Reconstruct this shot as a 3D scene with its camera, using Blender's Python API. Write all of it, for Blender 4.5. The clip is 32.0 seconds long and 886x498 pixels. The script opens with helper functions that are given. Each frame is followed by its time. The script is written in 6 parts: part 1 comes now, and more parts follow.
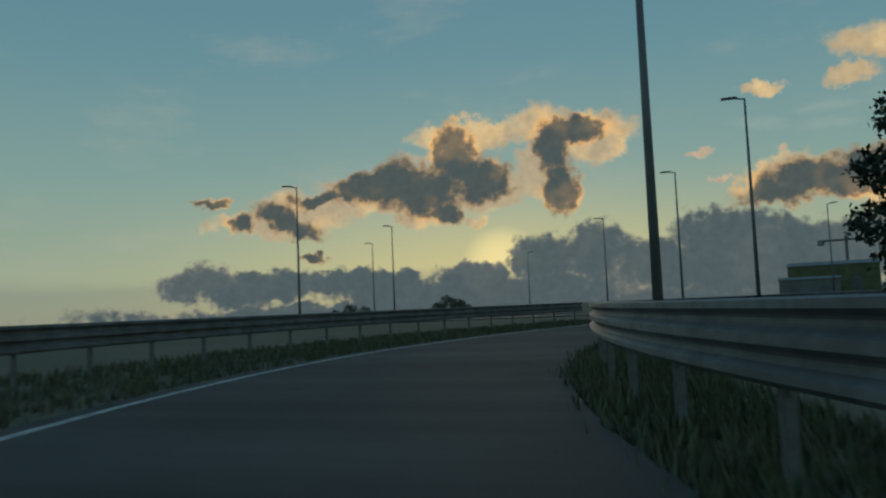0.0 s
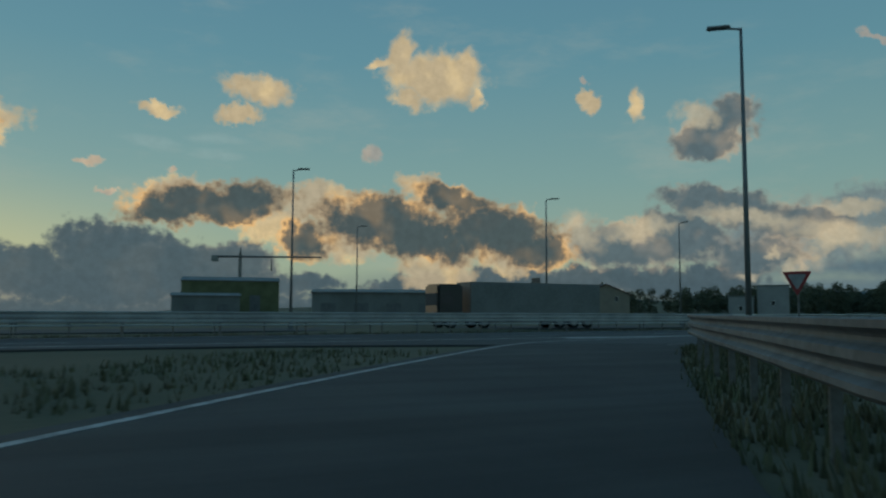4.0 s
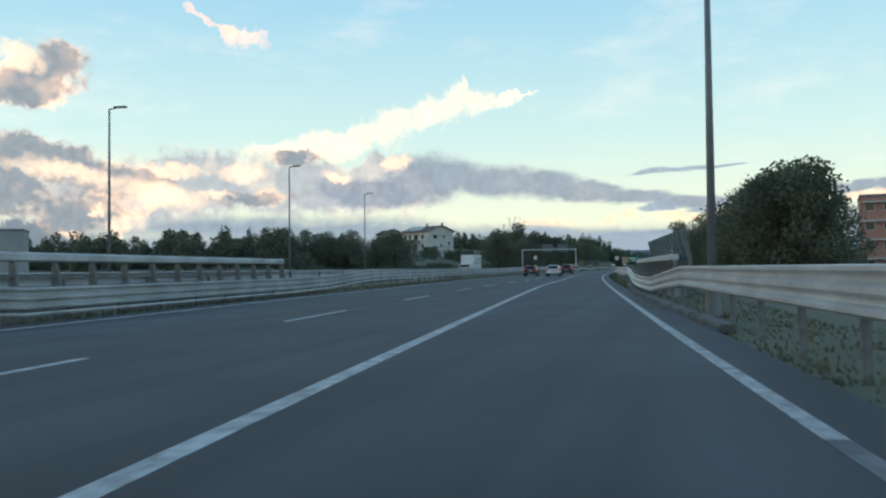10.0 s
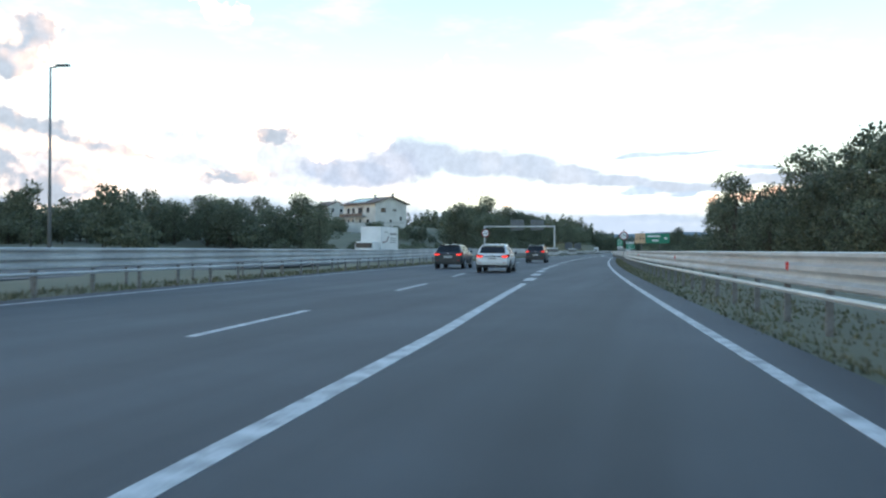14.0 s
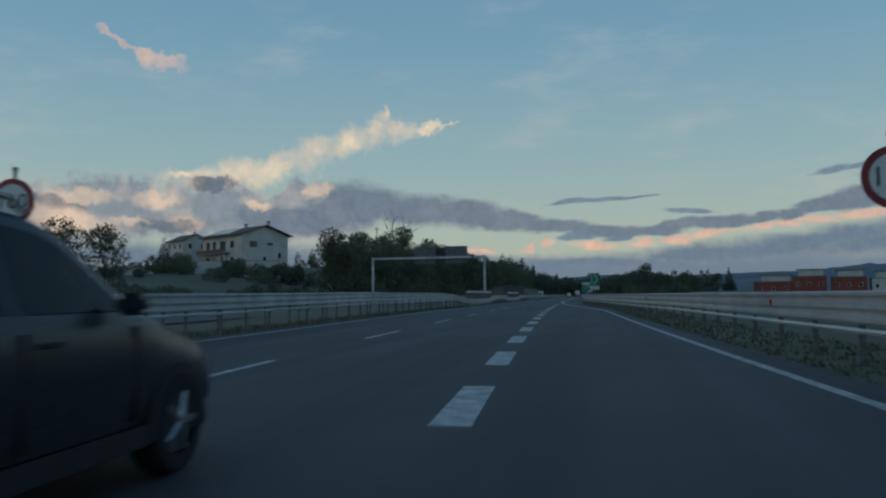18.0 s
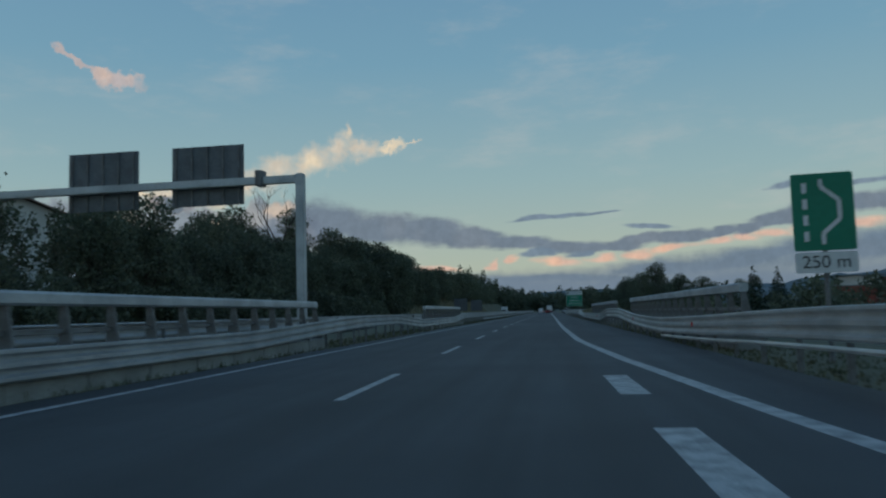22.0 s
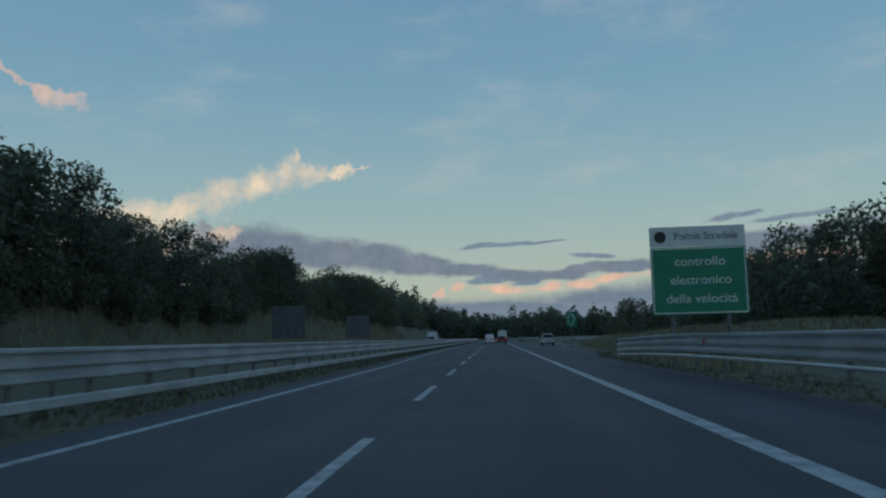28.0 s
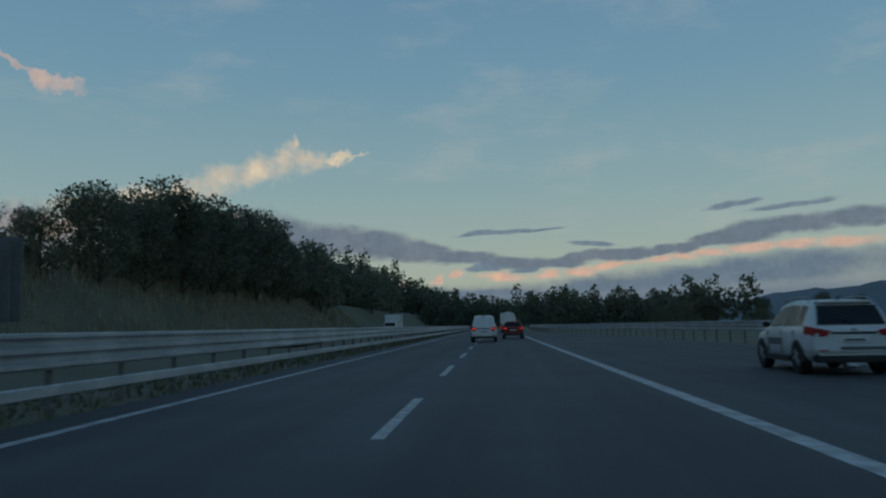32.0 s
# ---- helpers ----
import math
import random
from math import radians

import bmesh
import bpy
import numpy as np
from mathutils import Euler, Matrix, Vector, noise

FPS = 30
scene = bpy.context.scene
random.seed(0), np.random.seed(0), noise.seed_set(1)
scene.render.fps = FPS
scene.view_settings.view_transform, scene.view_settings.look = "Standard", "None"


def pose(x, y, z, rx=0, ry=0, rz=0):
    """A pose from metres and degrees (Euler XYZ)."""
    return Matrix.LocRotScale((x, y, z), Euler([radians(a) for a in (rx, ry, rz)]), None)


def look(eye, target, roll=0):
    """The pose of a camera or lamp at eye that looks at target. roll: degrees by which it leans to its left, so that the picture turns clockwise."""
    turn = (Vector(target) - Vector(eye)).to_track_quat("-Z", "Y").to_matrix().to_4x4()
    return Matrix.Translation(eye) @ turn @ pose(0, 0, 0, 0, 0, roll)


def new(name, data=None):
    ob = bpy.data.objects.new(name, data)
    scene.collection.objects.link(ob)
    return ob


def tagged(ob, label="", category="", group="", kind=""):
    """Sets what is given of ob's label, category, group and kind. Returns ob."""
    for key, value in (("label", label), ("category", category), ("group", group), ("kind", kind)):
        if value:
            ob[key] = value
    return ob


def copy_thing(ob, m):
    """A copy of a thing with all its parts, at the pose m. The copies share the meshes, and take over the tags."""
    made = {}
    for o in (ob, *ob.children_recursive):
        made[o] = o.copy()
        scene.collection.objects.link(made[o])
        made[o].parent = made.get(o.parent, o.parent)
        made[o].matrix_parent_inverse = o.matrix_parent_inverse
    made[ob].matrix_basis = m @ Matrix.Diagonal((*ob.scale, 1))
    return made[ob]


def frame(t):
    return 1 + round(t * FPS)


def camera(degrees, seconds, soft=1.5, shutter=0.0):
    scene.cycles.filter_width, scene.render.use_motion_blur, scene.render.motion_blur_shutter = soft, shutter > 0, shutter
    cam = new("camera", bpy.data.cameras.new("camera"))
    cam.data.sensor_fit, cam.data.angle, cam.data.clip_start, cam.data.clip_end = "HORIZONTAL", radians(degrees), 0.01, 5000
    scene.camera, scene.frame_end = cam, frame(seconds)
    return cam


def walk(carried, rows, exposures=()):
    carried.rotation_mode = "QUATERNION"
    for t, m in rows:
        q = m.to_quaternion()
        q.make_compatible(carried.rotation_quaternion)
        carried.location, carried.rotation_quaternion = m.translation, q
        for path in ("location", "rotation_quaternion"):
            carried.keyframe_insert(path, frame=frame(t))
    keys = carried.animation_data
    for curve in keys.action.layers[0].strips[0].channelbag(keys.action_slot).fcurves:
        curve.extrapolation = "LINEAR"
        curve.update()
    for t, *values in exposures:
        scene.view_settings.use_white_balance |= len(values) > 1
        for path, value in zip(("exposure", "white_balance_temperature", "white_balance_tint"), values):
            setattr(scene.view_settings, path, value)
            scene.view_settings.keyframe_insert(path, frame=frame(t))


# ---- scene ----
EYE = 1.16
# seconds, x, y, yaw, pitch, roll of the ride: up the slip road, onto the dual carriageway and along it
RIDE = [
    (0, 64.45, -16.67, 109.28, 4.42, -2.39),
    (0.5, 58.85, -18.90, 102.85, 5.88, -0.83),
    (1, 53.30, -20.44, 97.18, 5.22, -0.92),
    (1.5, 47.80, -21.25, 92.53, 4.62, -0.15),
    (2, 42.35, -21.45, 87.48, 4.28, 0.30),
    (2.5, 36.91, -21.13, 83.32, 4.57, 1.22),
    (3, 31.44, -20.27, 77.05, 4.69, 1.49),
    (3.5, 26.01, -18.79, 71.29, 4.93, 0.98),
    (4, 20.79, -16.67, 64.98, 4.78, 0.25),
    (4.5, 15.91, -13.97, 57.33, 4.06, -1.57),
    (6.5, 0.00, -0.00, 32.81, 1.03, -1.76),
    (7, -2.85, 4.98, 28.09, 1.44, 1.15),
    (7.5, -4.93, 10.53, 23.43, 3.44, 1.40),
    (8, -6.74, 16.37, 19.47, 3.67, 1.35),
    (8.5, -8.26, 22.47, 16.52, 2.18, 0.19),
    (9, -9.49, 28.87, 15.43, 0.79, -1.05),
    (9.5, -10.60, 35.54, 16.81, 0.32, -1.36),
    (10, -11.64, 42.39, 17.12, 1.48, -0.60),
    (10.5, -12.64, 49.35, 15.14, 1.26, 0.98),
    (11, -13.59, 56.36, 13.99, 0.30, 2.13),
    (11.5, -14.50, 63.47, 13.55, 0.38, 3.65),
    (12, -15.35, 70.73, 14.23, 1.62, 4.28),
    (12.5, -16.19, 78.15, 15.42, 0.72, 2.32),
    (13, -17.06, 85.75, 16.41, -0.42, -0.04),
    (13.5, -17.96, 93.54, 15.84, -0.58, -1.36),
    (14, -18.89, 101.55, 15.64, 0.07, 0.33),
    (14.5, -19.82, 109.75, 16.48, 2.92, -2.05),
    (16.5, -23.84, 144.52, 17.38, 2.44, -0.06),
    (17, -24.77, 153.51, 17.94, 3.37, 1.30),
    (17.5, -25.62, 162.59, 15.33, 3.33, 1.07),
    (18, -26.36, 171.83, 11.23, 3.54, -0.72),
    (18.5, -27.14, 181.41, 9.73, 4.25, -2.29),
    (19, -27.94, 191.24, 9.07, 4.90, -2.25),
    (19.5, -28.72, 201.21, 8.94, 4.96, -2.20),
    (20, -29.46, 211.24, 8.54, 4.45, -2.31),
    (20.5, -30.12, 221.34, 7.98, 3.53, -1.67),
    (21, -30.73, 231.49, 7.88, 3.55, -0.97),
    (21.5, -31.28, 241.70, 8.57, 4.23, -1.67),
    (22, -31.78, 251.94, 8.48, 4.82, -1.69),
    (22.5, -32.24, 262.23, 9.27, 4.53, -1.60),
    (23, -32.59, 272.58, 7.99, 4.37, -1.74),
    (23.5, -32.90, 282.96, 5.60, 3.07, -1.40),
    (24, -33.16, 293.36, 5.66, 2.97, -2.19),
    (24.5, -33.39, 303.78, 4.19, 3.71, -1.98),
    (25, -33.66, 314.26, 4.73, 4.37, -0.13),
    (25.5, -33.96, 324.81, 5.86, 4.09, 1.64),
    (27.5, -35.11, 367.47, 4.46, 6.06, -1.15),
    (28, -35.23, 378.24, 4.46, 6.74, -1.27),
    (28.5, -35.33, 389.05, 4.30, 6.43, -0.63),
    (29, -35.46, 399.89, 6.00, 4.47, -0.66),
    (29.5, -35.61, 410.74, 6.39, 3.75, 0.70),
    (30, -35.79, 421.63, 6.20, 6.76, -0.13),
    (30.5, -36.00, 432.55, 4.51, 8.77, -0.01),
    (31, -36.22, 443.49, 3.20, 7.81, -0.01),
    (31.5, -36.45, 454.45, 2.58, 6.80, -1.06),
    (32, -36.69, 465.42, 4.37, 5.78, -1.03),
]


def ride(x, y, yaw, pitch, roll):
    return pose(x, y, EYE, 0, 0, yaw) @ pose(0, 0, 0, 90 + pitch) @ pose(0, 0, 0, 0, 0, roll)


cam = camera(60.30, 32.0, soft=2.2, shutter=0.2)
walk(cam, [(t, ride(x, y, yaw, pitch, roll)) for t, x, y, yaw, pitch, roll in RIDE],
     exposures=[(0.0, -0.1, 6650, -6), (3.0, 0.0, 6380, -8), (4.5, -0.15, 6080, -9), (6.5, 0.75, 6380, 4), (7.0, 1.2, 6450, 9), (7.5, 0.4, 6280, 6), (8.0, -0.1, 6060, 3), (9.0, 0.65, 6400, 6), (9.5, 1.4, 6750, 10),
                (10.5, 1.42, 6850, 11), (12.0, 1.0, 6600, 10), (13.0, 1.35, 6850, 12), (13.6, 2.0, 6800, 14), (14.1, 2.2, 6700, 16), (14.5, 1.3, 6400, 12), (16.5, 0.8, 6350, 12), (17.0, 0.85, 6300, 12), (17.6, 0.28, 6150, 10),
                (22.5, 0.3, 6150, 9), (24.0, 0.72, 6350, 10), (25.5, 0.66, 6300, 10), (27.5, 0.35, 6200, 10), (29.2, 0.35, 6300, 10), (30.0, 0.3, 6320, 10), (30.7, -0.25, 6200, 9), (31.3, -0.25, 6200, 9), (32.0, 0.1, 6200, 9)])

# ---------------------------------------------------------------- sky and light
SUN_AZ, SUN_EL = 104.9, 3.0
CLOUDS = []


def cloud(kind, *lobes):
    """One patch of cloud out of soft ellipses: azimuth, elevation, half width, half height, turn, in degrees."""
    CLOUDS.append((kind, lobes))


cloud("dark", (115.3, 8.9, 2.21, 1.02, 9), (118.5, 8.4, 1.7, 0.51, -11), (120.5, 6.7, 2.4, 0.75, 23), (124.3, 6.5, 1.2, 0.6, -9), (119.2, 4.0, 1.0, 0.3, 11), (126.3, 8.2, 1.0, 0.45, 1))
cloud("amber", (118.9, 7.6, 2.55, 1.0, 11), (122.6, 6.5, 3.2, 0.76, 1))
cloud("bank", (126.7, 2.4, 2.55, 1.2, 1), (123.9, 1.8, 2.55, 1.1, 1), (121.0, 2.1, 2.97, 1.0, 1), (117.5, 2.3, 2.12, 0.9, 1), (113.1, 1.2, 3.82, 1.0, 1))
cloud("dark", (111.1, 9.1, 3.05, 1.85, -5), (108.2, 11.5, 1.6, 2.05, 0), (106.3, 9.8, 1.85, 1.5, 0), (114.6, 9.3, 1.9, 0.8, 0), (100.6, 11.5, 1.35, 1.85, 0), (99.0, 12.9, 1.85, 0.9, 8), (100.2, 8.5, 1.3, 1.6, 0), (109.0, 7.3, 1.1, 0.7, 0))
cloud("amber", (107.0, 12.8, 3.25, 0.9, 0), (105.7, 8.6, 2.15, 1.2, 0), (111.1, 7.5, 2.5, 0.95, 10), (99.6, 13.0, 3.7, 1.05, 5), (102.4, 9.8, 1.2, 1.55, 0), (97.7, 11.7, 1.65, 1.25, 0), (115.9, 8.4, 2.5, 1.35, 8), (113.5, 7.8, 1.7, 0.75, 10), (107.0, 6.7, 0.75, 0.4, 0))
cloud("bank", (116.3, 2.1, 1.95, 0.9, 0), (112.6, 1.9, 2.45, 0.85, 0), (107.2, 2.3, 2.65, 1.0, 0), (101.8, 3.4, 2.4, 1.75, 0), (98.0, 3.7, 2.4, 2.0, 0), (93.6, 3.0, 2.55, 1.5, 0), (89.1, 4.1, 2.35, 1.8, 0), (91.0, 2.2, 5.1, 1.25, 0), (83.4, 3.4, 3.8, 1.4, 0), (80.0, 3.9, 1.65, 1.4, 0), (107.2, 1.3, 11.2, 0.8, 0), (86.8, 1.8, 9.25, 1.2, 0))
cloud("dark", (81.8, 7.8, 4.75, 1.3, -4), (85.3, 6.8, 2.15, 0.9, -8), (75.7, 5.1, 1.65, 1.35, 0), (69.7, 6.6, 4.0, 1.75, 0), (65.9, 5.3, 3.4, 1.45, 0), (61.2, 6.1, 3.6, 1.8, 6), (57.8, 4.6, 2.45, 1.2, 8), (64.6, 8.7, 2.5, 0.9, 6))
cloud("amber", (84.0, 8.4, 2.2, 1.0, -10), (77.1, 6.3, 2.35, 1.05, 0), (74.5, 8.0, 2.05, 1.25, 0), (72.0, 5.4, 2.05, 1.5, 0), (66.5, 9.3, 1.65, 0.85, 0), (65.3, 3.1, 2.45, 1.35, 0), (62.1, 7.2, 1.7, 1.05, 0), (59.5, 4.1, 2.55, 0.9, 0))
cloud("grey", (51.5, 4.9, 4.3, 1.5, 2), (47.1, 4.9, 2.2, 1.25, 0), (45.2, 7.9, 3.7, 0.95, 6), (39.4, 6.5, 2.75, 0.85, 8), (42.8, 3.9, 2.85, 1.15, 0), (45.9, 12.1, 1.9, 1.05, 0), (43.9, 13.7, 2.05, 1.3, 0))
cloud("warm", (54.9, 5.8, 2.1, 1.35, 0), (50.3, 6.0, 2.45, 0.7, 0), (46.4, 13.9, 1.55, 0.9, 0), (43.1, 6.6, 3.4, 0.75, 10), (37.3, 5.3, 3.9, 0.85, 5), (40.1, 3.2, 0.55, 0.95, 0), (43.1, 2.5, 0.75, 0.35, 0))
cloud("bank", (89.5, 4.2, 3.35, 1.5, 0), (86.1, 3.6, 3.9, 1.65, 0), (81.7, 3.4, 4.15, 1.45, 0), (90.2, 2.3, 5.3, 1.1, 0), (75.4, 2.1, 3.2, 0.75, 0), (65.5, 1.8, 6.75, 0.8, 0), (60.0, 2.3, 3.4, 1.1, 0), (52.8, 2.3, 6.15, 0.9, 0), (46.8, 2.2, 4.75, 0.9, 0))
cloud("honey", (65.9, 17.4, 3.95, 2.0, 10), (68.0, 19.1, 1.05, 1.8, 0), (69.7, 18.4, 1.35, 0.5, -20), (67.8, 15.9, 1.45, 1.05, 0), (63.6, 17.9, 1.45, 1.45, 0), (62.2, 15.9, 0.6, 0.8, 0), (78.8, 15.9, 2.75, 1.05, 5), (80.2, 14.1, 1.65, 0.55, 0), (85.8, 14.2, 1.4, 0.45, 0), (50.4, 15.1, 0.8, 1.35, 0), (53.9, 15.4, 0.6, 0.65, 0))
cloud("peach", (70.4, 12.0, 0.75, 0.75, -40), (90.3, 10.3, 0.8, 0.35, 0), (84.7, 9.8, 0.5, 0.3, 0), (85.3, 8.6, 0.7, 0.35, 0), (89.1, 8.2, 0.7, 0.2, 0), (54.3, 16.8, 0.35, 0.3, 0))
cloud("veil", (85.6, 11.8, 1.75, 0.4, 10), (81.5, 12.3, 1.35, 0.4, -10), (81.8, 11.3, 1.5, 0.3, -5))
cloud("cream", (30.2, 8.7, 1.6, 0.35, -4), (28.4, 8.9, 2.0, 0.55, -6), (26.3, 9.3, 2.2, 0.85, -10), (23.5, 9.8, 2.2, 0.85, -13), (20.8, 10.6, 2.2, 1.05, -18), (18.2, 11.3, 1.9, 1.1, -25), (16.0, 12.1, 1.5, 1.15, -45), (15.2, 13.3, 0.45, 0.75, 10), (14.2, 12.2, 1.3, 0.7, -10), (12.3, 12.7, 1.6, 0.34, -16), (10.8, 13.2, 0.9, 0.14, -18))
cloud("lilac", (34, 6.3, 7, 1.9, 0), (27, 6.2, 6, 1.8, 0), (21.5, 6.0, 4, 1.5, 0), (41, 4.8, 6, 1.5, 0), (22.5, 7.6, 2.5, 0.8, -8))
cloud("warm", (38.6, 4.6, 0.7, 0.9, 0), (41.5, 3.9, 0.7, 0.35, 0), (36.8, 7.2, 2.6, 0.55, 6), (32, 7.2, 2.2, 0.6, 0), (33.6, 5.6, 2.0, 0.35, 0), (20.6, 8.2, 0.8, 0.6, -10), (25, 7.0, 1.2, 0.4, 0))
cloud("grey", (47.5, 5.8, 3, 1.1, 5), (43.0, 6.3, 2.2, 0.6, 8), (28.3, 8.3, 1.5, 0.5, 0), (40.5, 5.6, 2.0, 0.7, 0), (31, 5.4, 2.4, 0.6, 0))
cloud("peach", (35.0, 18.0, 1.5, 0.32, 22), (33.2, 17.1, 1.0, 0.4, 22), (31.3, 16.4, 1.7, 0.6, 10))
cloud("stratus", (17.8, 6.7, 3.0, 1.5, 4), (13.2, 6.4, 3.0, 1.05, 8), (9.5, 6.1, 2.2, 0.95, 6), (6.5, 5.6, 2.3, 0.65, 4), (3, 5.0, 2.8, 0.42, 3), (-1.5, 4.6, 2.8, 0.34, 0), (-4.5, 4.5, 1.5, 0.32, 0), (22, 5.6, 3.5, 1.0, 0))
cloud("stratus", (-6.1, 4.8, 1.6, 0.42, -8), (-8.6, 5.0, 1.6, 0.45, -6), (-11.3, 5.3, 1.8, 0.3, -8), (-14.1, 5.5, 1.6, 0.34, -12), (-16.0, 6.0, 1.5, 0.42, -12), (-18, 6.3, 1.8, 0.62, -5), (-21, 6.5, 2.2, 0.62, 0), (-24.5, 6.8, 2.5, 0.6, 0))
cloud("pink", (5.0, 3.6, 1.3, 0.2, -22), (2.7, 3.9, 1.0, 0.28, -15), (0, 3.6, 2.0, 0.55, 0), (-2.7, 3.7, 1.6, 0.48, 0), (-6, 3.8, 2.0, 0.5, -4), (-8.5, 4.2, 1.8, 0.45, -10), (-10.8, 4.6, 1.8, 0.45, -8), (-13, 4.8, 1.6, 0.5, -6), (-15.2, 4.9, 1.8, 0.5, 0), (-18, 5.1, 2.0, 0.55, 0), (-20.6, 5.1, 2.2, 0.55, 0), (-24, 5.2, 2.5, 0.6, 0), (9.0, 3.2, 2.0, 0.3, 0))
cloud("haze", (-12, 3.0, 8, 0.8, -4), (-20, 3.3, 8, 1.0, -4), (1.0, 2.2, 10, 0.5, 2), (-6, 2.7, 6, 0.55, -2), (11.6, 2.0, 21, 0.9, 2), (-11, 1.4, 17.8, 1.3, 2), (29.6, 3.0, 17, 1.1, 2))
cloud("sliver", (0.6, 7.0, 2.3, 0.16, -5), (-2.6, 7.2, 1.4, 0.12, -3), (-7, 5.8, 1.2, 0.2, 0), (-15.8, 8.3, 1.4, 0.24, -3), (-17.8, 8.4, 1.0, 0.2, -6), (-21, 8.0, 1.8, 0.18, -4), (1.2, 4.3, 0.9, 0.25, 4), (-1.2, 4.2, 0.6, 0.2, 0))
cloud("bank", (113.1, -0.2, 21.2, 0.95, 0), (84.1, -0.2, 21.2, 1.1, 0), (58.5, 0.2, 16, 0.8, 0), (104, 0.7, 9, 0.7, 0), (66, 1.0, 12, 0.7, 0))
cloud("haze", (-15, 3.6, 7, 0.7, -5), (-21.5, 3.9, 6, 0.9, -3), (-8, 3.0, 5, 0.6, -4))
cloud("haze", (27.3, 1.5, 21.2, 0.8, 0), (2.2, 1.0, 19.1, 0.8, 0))
SPREAD = {"cream": 1.2, "peach": 1.15, "pink": 0.86, "bank": 1.16, "honey": 1.16, "warm": 1.22, "grey": 1.28, "dark": 1.32}
LOOKS = {  # lit side, shaded body, width of the soft edge, thickness, share of light on the body, share on the edge
    "cream": ((0.85, 0.64, 0.37), (0.55, 0.46, 0.35), 1.0, 0.87, 0.75, 0.35),
    "haze": ((0.18, 0.21, 0.25), (0.108, 0.148, 0.198), 0.9, 0.92, 0.15, 0.2),
    "peach": ((0.82, 0.52, 0.34), (0.40, 0.34, 0.32), 0.60, 0.92, 0.55, 0.35),
    "stratus": ((0.30, 0.29, 0.28), (0.125, 0.155, 0.195), 0.55, 0.92, 0.18, 0.25),
    "lilac": ((0.64, 0.52, 0.39), (0.19, 0.215, 0.24), 0.5, 0.93, 0.34, 0.30),
    "bank": ((0.36, 0.30, 0.26), (0.080, 0.106, 0.134), 0.34, 0.97, 0.06, 0.30),
    "amber": ((0.90, 0.58, 0.30), (0.52, 0.38, 0.27), 0.45, 0.92, 0.55, 0.40),
    "grey": ((0.70, 0.46, 0.31), (0.12, 0.145, 0.17), 0.45, 0.97, 0.28, 0.65),
    "dark": ((0.95, 0.50, 0.21), (0.080, 0.096, 0.106), 0.38, 0.98, 0.14, 0.9),
    "pink": ((0.96, 0.48, 0.245), (0.58, 0.36, 0.27), 0.8, 0.85, 0.6, 0.3),
    "honey": ((0.95, 0.63, 0.34), (0.60, 0.42, 0.27), 0.62, 0.95, 0.75, 0.35),
    "warm": ((0.76, 0.54, 0.36), (0.50, 0.40, 0.31), 0.85, 0.85, 0.6, 0.3),
    "veil": ((0.42, 0.46, 0.45), (0.36, 0.42, 0.43), 0.9, 0.35, 0.3, 0.2),
    "sliver": ((0.22, 0.26, 0.30), (0.14, 0.185, 0.23), 0.6, 0.95, 0.3, 0.3),
}


class Nodes:
    """Short ways to add nodes to one tree."""

    def __init__(self, tree, keep=False):
        self.tree = tree
        if not keep:
            tree.nodes.clear()

    def add(self, kind, **values):
        n = self.tree.nodes.new(kind)
        for key, value in values.items():
            if key == "operation":
                n.operation = value
            elif key == "blend_type":
                n.blend_type = value
            elif key == "data_type":
                n.data_type = value
            elif key == "vector_type":
                n.vector_type = value
        return n

    def link(self, a, b):
        self.tree.links.new(a, b)

    def put(self, socket, value):
        if isinstance(value, bpy.types.NodeSocket):
            self.link(value, socket)
        else:
            socket.default_value = value

    def math(self, op, a, b=0.0, c=0.0, clamp=False):
        n = self.add("ShaderNodeMath", operation=op)
        n.use_clamp = clamp
        for s, v in zip(n.inputs, (a, b, c)):
            self.put(s, v)
        return n.outputs[0]

    def vec(self, op, a, b=(0, 0, 0), scale=None, out=0):
        n = self.add("ShaderNodeVectorMath", operation=op)
        self.put(n.inputs[0], a)
        self.put(n.inputs[1], b)
        if scale is not None:
            self.put(n.inputs[3], scale)
        return n.outputs[out]

    def mix(self, fac, a, b, blend="MIX"):
        n = self.add("ShaderNodeMix", data_type="RGBA")
        n.blend_type = blend
        self.put(n.inputs[0], fac)
        self.put(n.inputs[6], a)
        self.put(n.inputs[7], b)
        return n.outputs[2]

    def noise(self, vector, scale, detail=4.0, rough=0.55, out=0):
        n = self.add("ShaderNodeTexNoise")
        if vector is not None:
            self.put(n.inputs["Vector"], vector)
        n.inputs["Scale"].default_value = scale
        n.inputs["Detail"].default_value = detail
        n.inputs["Roughness"].default_value = rough
        return n.outputs[out]

    def ramp(self, fac, stops):
        n = self.add("ShaderNodeValToRGB")
        self.put(n.inputs[0], fac)
        e = n.color_ramp.elements
        while len(e) < len(stops):
            e.new(0.5)
        for el, (p, c) in zip(e, stops):
            el.position, el.color = p, (*c, 1)
        return n.outputs[0]

    def smooth(self, value, lo, hi, to0=0.0, to1=1.0):
        n = self.add("ShaderNodeMapRange")
        n.interpolation_type = "SMOOTHSTEP"
        for s, v in zip(n.inputs, (value, lo, hi, to0, to1)):
            self.put(s, v)
        return n.outputs[0]


def rgba(c):
    return (*c, 1)


